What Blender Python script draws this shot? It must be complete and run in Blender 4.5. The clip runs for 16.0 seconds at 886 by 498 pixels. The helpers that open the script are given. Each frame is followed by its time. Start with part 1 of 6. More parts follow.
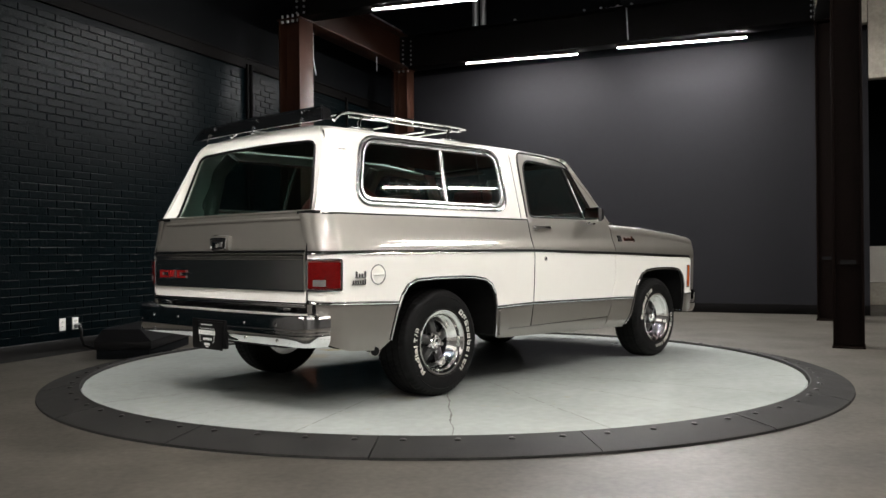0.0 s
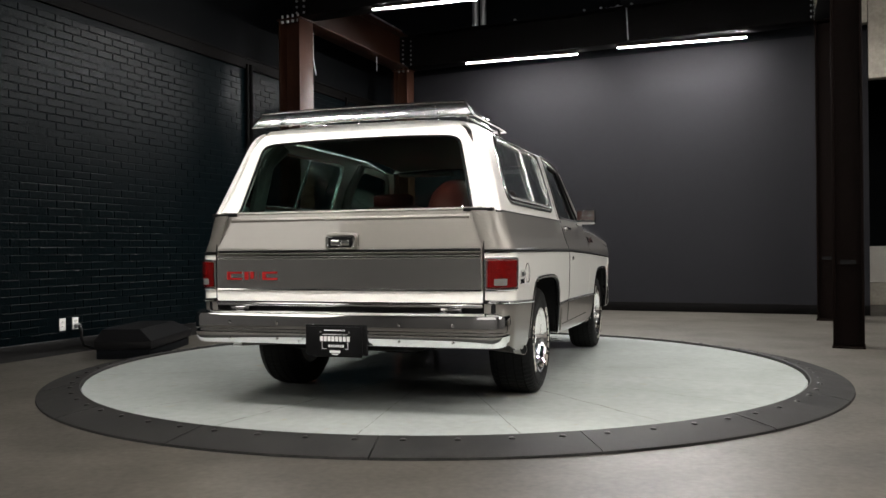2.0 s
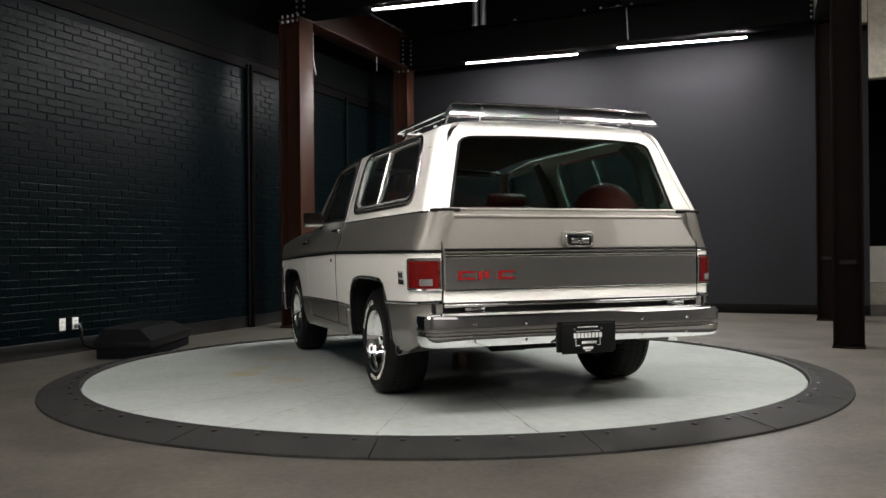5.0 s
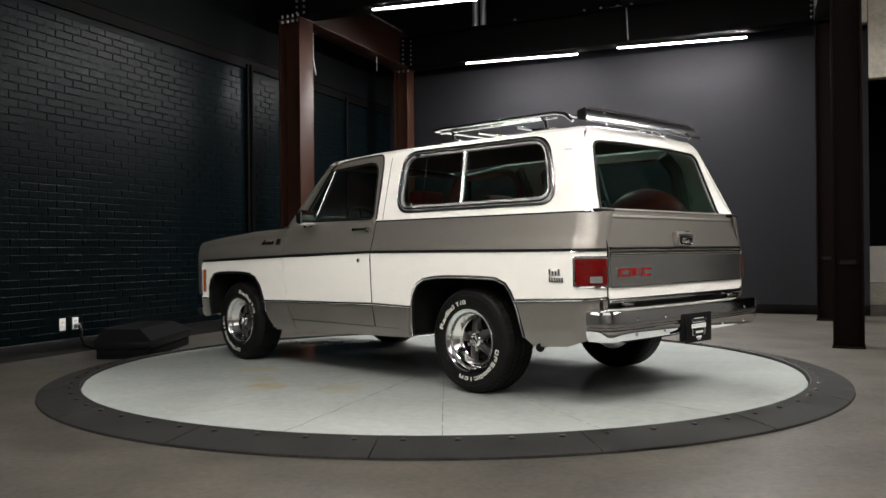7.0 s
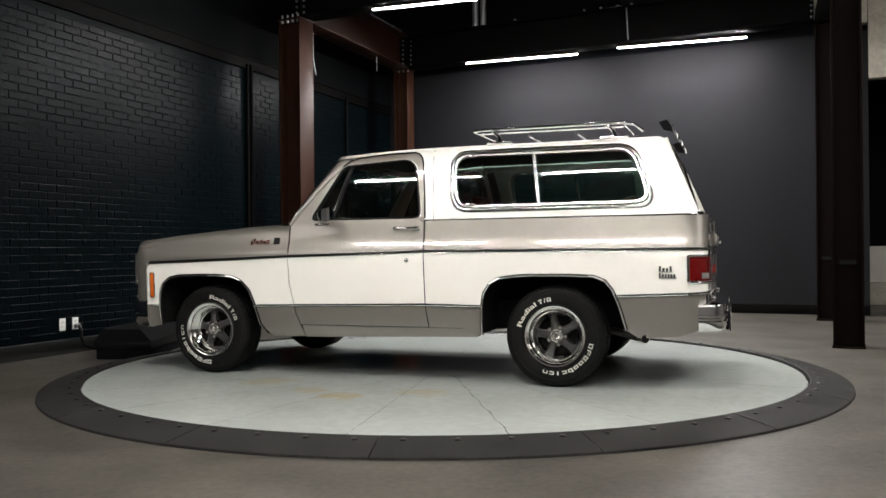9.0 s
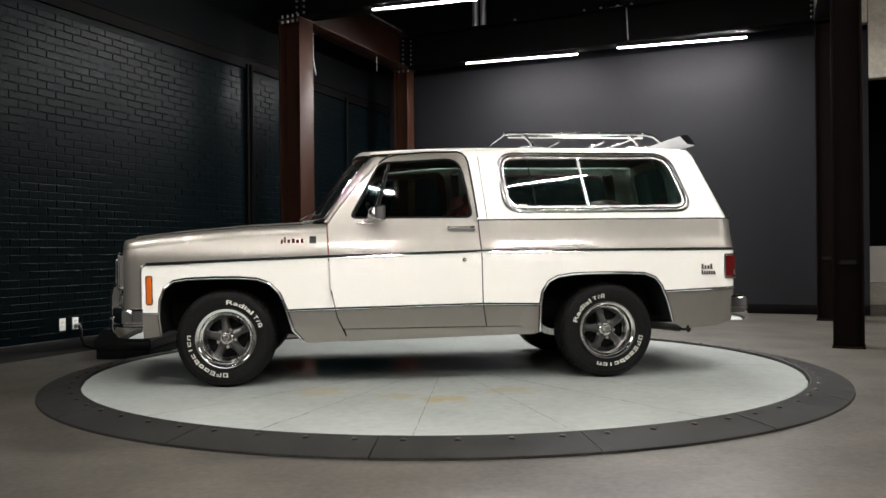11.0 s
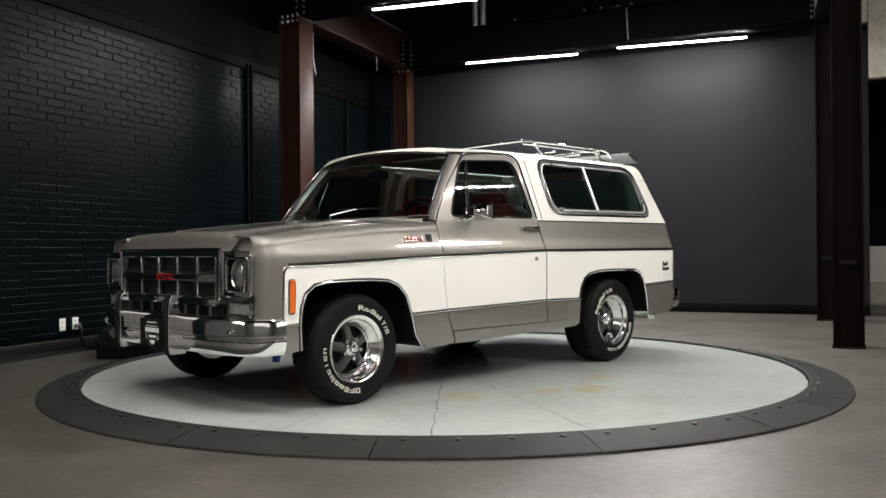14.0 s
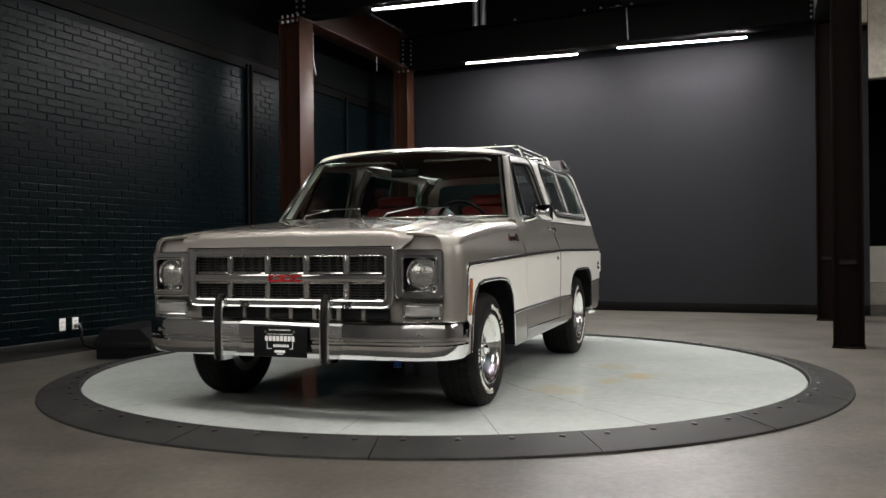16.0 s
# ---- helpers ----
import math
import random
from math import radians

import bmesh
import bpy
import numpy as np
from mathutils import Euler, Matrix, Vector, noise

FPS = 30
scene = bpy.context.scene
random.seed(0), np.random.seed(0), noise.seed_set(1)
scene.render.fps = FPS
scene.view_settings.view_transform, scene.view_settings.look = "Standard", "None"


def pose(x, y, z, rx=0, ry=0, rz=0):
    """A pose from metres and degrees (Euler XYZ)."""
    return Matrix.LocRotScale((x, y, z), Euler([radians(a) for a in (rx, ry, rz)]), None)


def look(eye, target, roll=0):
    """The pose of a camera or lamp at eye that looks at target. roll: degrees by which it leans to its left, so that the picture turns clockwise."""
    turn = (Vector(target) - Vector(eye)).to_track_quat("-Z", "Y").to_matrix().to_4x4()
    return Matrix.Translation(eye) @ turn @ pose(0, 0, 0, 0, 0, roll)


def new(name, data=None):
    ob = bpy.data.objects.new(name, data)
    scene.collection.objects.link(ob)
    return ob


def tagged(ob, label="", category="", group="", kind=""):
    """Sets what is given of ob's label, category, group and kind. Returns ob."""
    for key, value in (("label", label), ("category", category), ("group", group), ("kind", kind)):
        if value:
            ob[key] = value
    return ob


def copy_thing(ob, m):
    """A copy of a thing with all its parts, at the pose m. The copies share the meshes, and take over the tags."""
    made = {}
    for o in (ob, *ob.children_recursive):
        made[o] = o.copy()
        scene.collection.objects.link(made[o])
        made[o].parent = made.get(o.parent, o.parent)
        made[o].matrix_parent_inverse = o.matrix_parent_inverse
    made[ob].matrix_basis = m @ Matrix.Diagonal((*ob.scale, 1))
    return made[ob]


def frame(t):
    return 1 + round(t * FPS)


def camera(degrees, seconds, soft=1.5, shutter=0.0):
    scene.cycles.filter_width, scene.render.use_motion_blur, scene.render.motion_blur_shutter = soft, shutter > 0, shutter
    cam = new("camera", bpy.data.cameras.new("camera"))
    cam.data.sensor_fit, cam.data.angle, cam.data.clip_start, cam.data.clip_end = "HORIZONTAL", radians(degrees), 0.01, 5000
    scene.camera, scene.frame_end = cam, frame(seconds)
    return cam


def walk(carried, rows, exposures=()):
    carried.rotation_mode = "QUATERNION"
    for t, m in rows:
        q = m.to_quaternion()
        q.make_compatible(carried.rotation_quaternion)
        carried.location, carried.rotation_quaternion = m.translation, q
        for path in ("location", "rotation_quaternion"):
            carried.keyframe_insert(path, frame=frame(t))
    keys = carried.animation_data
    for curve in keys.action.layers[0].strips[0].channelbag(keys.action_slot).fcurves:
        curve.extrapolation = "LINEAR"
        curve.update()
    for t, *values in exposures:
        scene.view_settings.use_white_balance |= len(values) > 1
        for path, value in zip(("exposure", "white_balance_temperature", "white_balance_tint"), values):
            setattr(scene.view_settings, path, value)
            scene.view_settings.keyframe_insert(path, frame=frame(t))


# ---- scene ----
# camera on a tripod in front of the turntable; the turntable's axis is the world's z axis, its top is z = 0
cam = camera(54.56, 16.0)
CAM = look((0, -6.967, 0.932), (0, 0, 0.941), -0.55)
walk(cam, [(0, CAM), (16, CAM)])
scene.view_settings.exposure = 0.0

FLOOR = -0.04                       # the hall's floor; the disc stands 4 cm above it
AXIS = (1.0923, 0.0644)             # the turntable's axis in the car's space
THETA0, RATE = 46.811, 12.6882      # heading of the car at the start, degrees, and degrees a second


# ---------------------------------------------------------------- world and lights
world = bpy.data.worlds.new("world")
scene.world = world
world.use_nodes = True
world.node_tree.nodes["Background"].inputs[0].default_value = (0.5, 0.6, 0.75, 1)
world.node_tree.nodes["Background"].inputs[1].default_value = 0.001

STRIP_POWER = 1300.0                  # rows over the hall
BEAM_POWER = 680.0                  # strips under the steel beams


def fill_light(name, eye, target, w, h, watts, color):
    """Large fill lamp added high behind the camera, set in an invented opening."""
    d = bpy.data.lights.new(name, "AREA")
    d.shape, d.size, d.size_y, d.energy, d.color = "RECTANGLE", w, h, watts, color
    ob = new(name, d)
    ob.matrix_world = look(eye, target)


fill_light("fill_south", (1.2, -9.93, 4.2), (1.2, 0, 4.2), 8.8, 2.2, 60, (1.0, 0.945, 0.885))
fill_light("fill_west", (-6.93, -6.4, 4.2), (0, -6.4, 4.2), 4.0, 2.2, 85, (1.0, 0.945, 0.885))
fill_light("fill_east", (8.93, -5.0, 4.2), (0, -5.0, 4.2), 4.6, 2.2, 75, (1.0, 0.945, 0.885))


# ---------------------------------------------------------------- materials
def nodes_of(name):
    m = bpy.data.materials.new(name)
    m.use_nodes = True
    nt = m.node_tree
    return m, nt, nt.nodes["Principled BSDF"]


def put(bsdf, **values):
    for key, value in values.items():
        key = key.replace("_", " ")
        if isinstance(value, tuple) and len(value) == 3:
            value = (*value, 1)
        bsdf.inputs[key].default_value = value


def mat(name, color, rough=0.5, metal=0.0, coat=0.0, vary=0.0, scale=8.0, bump=0.0, bump_scale=60.0, rough_vary=0.0, obj_vary=0.0, spec=0.5):
    """A Principled material with mottled colour and gloss at two scales and fine relief."""
    m, nt, b = nodes_of(name)
    put(b, Base_Color=color, Roughness=rough, Metallic=metal, Coat_Weight=coat, Coat_Roughness=0.03, Specular_IOR_Level=spec)
    L, N = nt.links, nt.nodes
    co = N.new("ShaderNodeTexCoord")
    if vary or rough_vary or obj_vary:
        n1, n2, mix = N.new("ShaderNodeTexNoise"), N.new("ShaderNodeTexNoise"), N.new("ShaderNodeMath")
        n1.inputs["Scale"].default_value, n2.inputs["Scale"].default_value = scale, scale * 7.3
        n1.inputs["Detail"].default_value = n2.inputs["Detail"].default_value = 6
        for n in (n1, n2):
            L.new(co.outputs["Object"], n.inputs["Vector"])
        mix.operation = "ADD"
        L.new(n1.outputs["Fac"], mix.inputs[0])
        L.new(n2.outputs["Fac"], mix.inputs[1])
        if vary or obj_vary:
            r = N.new("ShaderNodeMapRange")
            r.inputs["From Min"].default_value, r.inputs["From Max"].default_value = 0.6, 1.4
            r.inputs["To Min"].default_value, r.inputs["To Max"].default_value = 1 - vary, 1 + vary
            L.new(mix.outputs[0], r.inputs["Value"])
            out = r.outputs[0]
            if obj_vary:
                info, r2, mu = N.new("ShaderNodeObjectInfo"), N.new("ShaderNodeMapRange"), N.new("ShaderNodeMath")
                r2.inputs["To Min"].default_value, r2.inputs["To Max"].default_value = 1 - obj_vary, 1 + obj_vary
                L.new(info.outputs["Random"], r2.inputs["Value"])
                mu.operation = "MULTIPLY"
                L.new(out, mu.inputs[0])
                L.new(r2.outputs[0], mu.inputs[1])
                out = mu.outputs[0]
            v = N.new("ShaderNodeVectorMath")
            v.operation = "SCALE"
            v.inputs[0].default_value = color
            L.new(out, v.inputs["Scale"])
            L.new(v.outputs[0], b.inputs["Base Color"])
        if rough_vary:
            r = N.new("ShaderNodeMapRange")
            r.inputs["From Min"].default_value, r.inputs["From Max"].default_value = 0.6, 1.4
            r.inputs["To Min"].default_value, r.inputs["To Max"].default_value = max(rough - rough_vary, 0.02), rough + rough_vary
            L.new(mix.outputs[0], r.inputs["Value"])
            L.new(r.outputs[0], b.inputs["Roughness"])
    if bump:
        n3, bp = N.new("ShaderNodeTexNoise"), N.new("ShaderNodeBump")
        n3.inputs["Scale"].default_value, n3.inputs["Detail"].default_value = bump_scale, 8
        bp.inputs["Strength"].default_value, bp.inputs["Distance"].default_value = bump, 0.01
        L.new(co.outputs["Object"], n3.inputs["Vector"])
        L.new(n3.outputs["Fac"], bp.inputs["Height"])
        L.new(bp.outputs[0], b.inputs["Normal"])
    return m


def glow(name, color, strength):
    m, nt, b = nodes_of(name)
    put(b, Base_Color=(0.9, 0.9, 0.9), Roughness=0.4, Emission_Color=color, Emission_Strength=strength)
    return m


def glass(name, tint, gloss=0.02):
    """Thin tinted pane: transmits with its tint, mirrors by Fresnel."""
    m = bpy.data.materials.new(name)
    m.use_nodes = True
    nt = m.node_tree
    nt.nodes.clear()
    out, mix, tr, gl, lw, pw, fr = (nt.nodes.new("ShaderNode" + k) for k in ("OutputMaterial", "MixShader", "BsdfTransparent", "BsdfGlossy", "LayerWeight", "Math", "Math"))
    tr.inputs[0].default_value = (*tint, 1)
    gl.inputs["Roughness"].default_value = gloss
    lw.inputs["Blend"].default_value = 0.5
    pw.operation, pw.inputs[1].default_value = "POWER", 5.0
    fr.operation, fr.inputs[1].default_value, fr.inputs[2].default_value = "MULTIPLY_ADD", 0.9, 0.04
    nt.links.new(lw.outputs["Facing"], pw.inputs[0])
    nt.links.new(pw.outputs[0], fr.inputs[0])
    nt.links.new(fr.outputs[0], mix.inputs[0])
    nt.links.new(tr.outputs[0], mix.inputs[1])
    nt.links.new(gl.outputs[0], mix.inputs[2])
    nt.links.new(mix.outputs[0], out.inputs[0])
    return m


def flake(name, color):
    """Metallic paint under clear lacquer, with a fine flake."""
    m = mat(name, color, 0.40, 0.66, 1.0, 0.03, 3.0)
    N, L = m.node_tree.nodes, m.node_tree.links
    b = N["Principled BSDF"]
    v, bp, co = N.new("ShaderNodeTexNoise"), N.new("ShaderNodeBump"), N.new("ShaderNodeTexCoord")
    v.inputs["Scale"].default_value = 900
    bp.inputs["Strength"].default_value, bp.inputs["Distance"].default_value = 0.06, 0.001
    L.new(co.outputs["Object"], v.inputs["Vector"])
    L.new(v.outputs["Fac"], bp.inputs["Height"])
    L.new(bp.outputs[0], b.inputs["Normal"])
    return m


def brushed(name, color):
    """Aluminium brushed lengthwise (across the tailgate)."""
    m = mat(name, color, 0.22, 1.0)
    N, L = m.node_tree.nodes, m.node_tree.links
    b = N["Principled BSDF"]
    co, mp, n, bp, r = (N.new("ShaderNode" + k) for k in ("TexCoord", "Mapping", "TexNoise", "Bump", "MapRange"))
    mp.inputs["Scale"].default_value = (60, 2.0, 420)
    n.inputs["Scale"].default_value, n.inputs["Detail"].default_value = 1.0, 5
    bp.inputs["Strength"].default_value, bp.inputs["Distance"].default_value = 0.08, 0.001
    r.inputs["To Min"].default_value, r.inputs["To Max"].default_value = 0.14, 0.28
    L.new(co.outputs["Object"], mp.inputs["Vector"])
    L.new(mp.outputs[0], n.inputs["Vector"])
    L.new(n.outputs["Fac"], bp.inputs["Height"])
    L.new(n.outputs["Fac"], r.inputs["Value"])
    L.new(r.outputs[0], b.inputs["Roughness"])
    L.new(bp.outputs[0], b.inputs["Normal"])
    return m


def stained(name, base, stain, rough, scale, amount=0.5, patch=None, worn=0.1, detail=9, spec=0.5):
    """Poured concrete or painted floor: clouds of two tones, specks, and worn gloss."""
    m, nt, b = nodes_of(name)
    N, L = nt.nodes, nt.links
    put(b, Specular_IOR_Level=spec)
    co = N.new("ShaderNodeTexCoord")
    big, fine, r1, r2, mx = (N.new("ShaderNode" + k) for k in ("TexNoise", "TexNoise", "MapRange", "MapRange", "Mix"))
    mx.data_type = "RGBA"
    big.inputs["Scale"].default_value, big.inputs["Detail"].default_value, big.inputs["Roughness"].default_value = scale, detail, 0.62
    fine.inputs["Scale"].default_value, fine.inputs["Detail"].default_value = scale * 22, 5
    for n in (big, fine):
        L.new(co.outputs["Object"], n.inputs["Vector"])
    add = N.new("ShaderNodeMath")
    add.operation, add.inputs[2].default_value = "MULTIPLY_ADD", 0.0
    add.inputs[1].default_value = 0.45
    L.new(fine.outputs["Fac"], add.inputs[0])
    L.new(big.outputs["Fac"], add.inputs[2])
    r1.inputs["From Min"].default_value, r1.inputs["From Max"].default_value = 0.46, 1.0
    r1.inputs["To Max"].default_value = amount
    L.new(add.outputs[0], r1.inputs["Value"])
    mx.inputs[6].default_value, mx.inputs[7].default_value = (*base, 1), (*stain, 1)
    L.new(r1.outputs[0], mx.inputs[0])
    last = mx.outputs[2]
    if patch:                        # a few rust-yellow drips near the middle
        pn, pm = N.new("ShaderNodeTexNoise"), N.new("ShaderNodeMix")
        pm.data_type = "RGBA"
        pn.inputs["Scale"].default_value, pn.inputs["Detail"].default_value = 9.0, 6
        L.new(co.outputs["Object"], pn.inputs["Vector"])
        total = None
        for cx, cy, rad, amt in ((0.17, 1.58, 0.22, 0.7), (0.46, 1.42, 0.20, 0.45), (-0.30, 1.30, 0.26, 0.4), (0.95, 1.15, 0.30, 0.4), (-1.2, -0.8, 0.28, 0.35)):
            d, r, mu = N.new("ShaderNodeVectorMath"), N.new("ShaderNodeMapRange"), N.new("ShaderNodeMath")
            d.operation = "DISTANCE"
            d.inputs[1].default_value = (cx, cy, 0)
            L.new(co.outputs["Object"], d.inputs[0])
            r.inputs["From Min"].default_value, r.inputs["From Max"].default_value = rad, 0.0
            r.inputs["To Max"].default_value = 0.55
            L.new(d.outputs["Value"], r.inputs["Value"])
            mu.operation = "ADD"
            L.new(pn.outputs["Fac"], mu.inputs[0])
            L.new(r.outputs[0], mu.inputs[1])
            k = N.new("ShaderNodeMapRange")
            k.inputs["From Min"].default_value, k.inputs["From Max"].default_value = 0.64, 0.90
            k.inputs["To Max"].default_value = amt
            L.new(mu.outputs[0], k.inputs["Value"])
            if total is None:
                total = k.outputs[0]
            else:
                mx2 = N.new("ShaderNodeMath")
                mx2.operation = "MAXIMUM"
                L.new(total, mx2.inputs[0])
                L.new(k.outputs[0], mx2.inputs[1])
                total = mx2.outputs[0]
        L.new(total, pm.inputs[0])
        L.new(last, pm.inputs[6])
        pm.inputs[7].default_value = (*patch, 1)
        last = pm.outputs[2]
    L.new(last, b.inputs["Base Color"])
    r2.inputs["From Min"].default_value, r2.inputs["From Max"].default_value = 0.4, 0.9
    r2.inputs["To Min"].default_value, r2.inputs["To Max"].default_value = rough - worn * 0.8, rough + worn * 1.4
    L.new(add.outputs[0], r2.inputs["Value"])
    L.new(r2.outputs[0], b.inputs["Roughness"])
    bp = N.new("ShaderNodeBump")
    bp.inputs["Strength"].default_value, bp.inputs["Distance"].default_value = 0.05, 0.004
    L.new(fine.outputs["Fac"], bp.inputs["Height"])
    L.new(bp.outputs[0], b.inputs["Normal"])
    return m


TAUPE = flake("taupe_metallic_paint", (0.240, 0.227, 0.203))
WHITE = mat("cream_white_paint", (0.875, 0.862, 0.805), 0.28, 0, 1.0, 0.015, 2.0)
CHROME = mat("chrome", (0.80, 0.80, 0.80), 0.07, 1.0, rough_vary=0.03, scale=5)
POLISHED = mat("polished_aluminium", (0.88, 0.88, 0.86), 0.09, 1.0, vary=0.05, scale=20, rough_vary=0.03)
SPOKE = mat("grey_cast_spokes", (0.045, 0.045, 0.044), 0.42, 0.4, vary=0.1, scale=30, bump=0.1, bump_scale=300)
# chrome whose reflection of the dark hall is put into a dark base colour
REFLECT_DARK_CHROME = mat("chrome_reflecting_dark", (0.20, 0.20, 0.20), 0.16, 1.0, vary=0.1, scale=12)
BRUSHED = brushed("brushed_aluminium", (0.76, 0.76, 0.74))
RUBBER = mat("tyre_rubber", (0.0055, 0.0055, 0.0055), 0.6, vary=0.25, scale=30, bump=0.12, bump_scale=200, spec=0.12)
LETTER = mat("raised_white_letters", (0.68, 0.66, 0.58), 0.6, vary=0.1, scale=60)
BLACK = mat("black_plastic", (0.0042, 0.0042, 0.0045), 0.42, vary=0.2, scale=20, spec=0.14)
MATT = mat("underbody_black", (0.006, 0.006, 0.006), 0.85, vary=0.3, scale=12, bump=0.2, spec=0.1)
GLASS = glass("green_tinted_glass", (0.56, 0.67, 0.64))
CLEAR = glass("clear_windscreen_glass", (0.62, 0.70, 0.67))
PIPE = mat("dulled_exhaust_steel", (0.16, 0.15, 0.14), 0.38, 0.9, vary=0.3, scale=25)
LENS = mat("clear_lens", (0.30, 0.30, 0.29), 0.10, 0.5, vary=0.15, scale=40)
RED = mat("red_lamp_lens", (0.10, 0.002, 0.002), 0.22, 0, 0.35, 0.2, 60, bump=0.2, bump_scale=90, spec=0.25)
AMBER = mat("amber_lamp_lens", (0.65, 0.13, 0.01), 0.15, 0, 1.0, 0.1, 30)
BADGE_RED = mat("red_enamel", (0.26, 0.010, 0.010), 0.25, 0, 0.8)
VINYL = mat("red_vinyl", (0.22, 0.026, 0.022), 0.42, vary=0.15, scale=10, bump=0.15, bump_scale=120)
SCRIPT = mat("red_filled_chrome", (0.34, 0.17, 0.15), 0.2, 1.0)
SATIN = mat("satin_bright_trim", (0.86, 0.86, 0.84), 0.24, 0.75, vary=0.04, scale=15)
LINER = mat("grey_headliner", (0.17, 0.157, 0.146), 0.9, vary=0.1, scale=10)
VISOR = mat("smoked_mirror_acrylic", (0.55, 0.57, 0.59), 0.16, 1.0)
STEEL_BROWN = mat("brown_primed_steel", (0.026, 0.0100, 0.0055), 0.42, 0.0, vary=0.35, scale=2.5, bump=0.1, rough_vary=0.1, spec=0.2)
STEEL_BLACK = mat("black_painted_steel", (0.0024, 0.0021, 0.0020), 0.6, vary=0.3, scale=3, bump=0.08, spec=0.05)
BASE_STEEL = mat("satin_black_skirting", (0.006, 0.006, 0.006), 0.3, vary=0.3, scale=4, bump=0.05)
STEEL_SHADED = mat("shaded_brown_steel", (0.0036, 0.0019, 0.0014), 0.6, vary=0.4, scale=2.5, bump=0.1, spec=0.04)
GALV = mat("galvanised_steel", (0.55, 0.56, 0.57), 0.35, 0.9, vary=0.2, scale=30)
BRICK = mat("black_painted_brick", (0.0014, 0.0034, 0.0043), 0.30, vary=0.25, scale=6, bump=0.35, bump_scale=40, obj_vary=0.15, spec=0.05)
MORTAR = mat("black_painted_mortar", (0.0015, 0.0034, 0.0043), 0.42, vary=0.25, scale=6, bump=0.4, bump_scale=60, spec=0.04)
PLASTER = mat("charcoal_wall_paint", (0.0100, 0.0100, 0.0118), 0.62, vary=0.05, scale=1.2, bump=0.04, bump_scale=150, spec=0.1)
DARK = mat("near_black_paint", (0.0032, 0.0038, 0.0045), 0.75, vary=0.2, scale=2, bump=0.05, spec=0.05)
CONCRETE_WALL = mat("raw_concrete", (0.40, 0.37, 0.31), 0.8, vary=0.25, scale=3, bump=0.2, bump_scale=30)
SHOWROOM = mat("grey_showroom_wall", (0.085, 0.083, 0.08), 0.7, vary=0.06, scale=1.5)
CREAM = mat("cream_wall_paint", (0.55, 0.53, 0.48), 0.7, vary=0.05, scale=2)
FLOOR_MAT = stained("sealed_concrete_floor", (0.092, 0.083, 0.069), (0.024, 0.022, 0.018), 0.40, 1.25, 1.0, None, 0.05, 9)
DISC_MAT = stained("grey_painted_disc", (0.500, 0.535, 0.513), (0.305, 0.327, 0.311), 0.10, 0.7, 0.8, (0.44, 0.36, 0.20), 0.02, 4)
RING_MAT = stained("dark_rubber_ring", (0.0040, 0.0043, 0.0046), (0.038, 0.037, 0.035), 0.5, 3.4, 1.0, spec=0.15)
RING_BOLT = mat("worn_bolt_heads", (0.02, 0.019, 0.018), 0.45, 0.5, vary=0.3, scale=20)
OUTLET = mat("white_outlet_plastic", (0.75, 0.75, 0.72), 0.4)
STRIP = glow("led_strip", (1.0, 0.955, 0.915), STRIP_POWER)
BEAM_STRIP = glow("bright_led_strip", (1.0, 0.97, 0.95), BEAM_POWER)


# ---------------------------------------------------------------- mesh helpers
def mesh_of(name, bm, *materials, smooth=False):
    me = bpy.data.meshes.new(name)
    bm.to_mesh(me)
    bm.free()
    for m in materials:
        me.materials.append(m)
    if smooth:
        me.polygons.foreach_set("use_smooth", [True] * len(me.polygons))
        me.set_sharp_from_angle(angle=radians(38))
    return me


def part(name, bm, material, parent=None, label="", smooth=True):
    """Links a bmesh, or a finished mesh, as one object, under a thing or under a part."""
    me = bm if isinstance(bm, bpy.types.Mesh) else mesh_of(name, bm, *(material if isinstance(material, tuple) else (material,)), smooth=smooth)
    ob = new(name, me)
    ob.parent = parent
    return tagged(ob, label)


def empty(name, m=None, **tags):
    ob = new(name)
    if m is not None:
        ob.matrix_world = m
    return tagged(ob, **tags)


def add_box(bm, lo, hi, bevel=0.0, m=None):
    lo, hi = Vector(lo), Vector(hi)
    g = bmesh.ops.create_cube(bm, size=1, matrix=Matrix.Translation((lo + hi) / 2) @ Matrix.Diagonal((*(hi - lo), 1)))
    vs = g["verts"]
    if bevel:
        es = list({e for v in vs for e in v.link_edges})
        r = bmesh.ops.bevel(bm, geom=es, offset=bevel, segments=2, affect="EDGES", profile=0.5)
        vs = list({v for f in r["faces"] for v in f.verts} | {v for v in vs if v.is_valid})
    if m is not None:
        bmesh.ops.transform(bm, matrix=m, verts=vs)
    return bm


def box(lo, hi, bevel=0.0, m=None):
    return add_box(bmesh.new(), lo, hi, bevel, m)


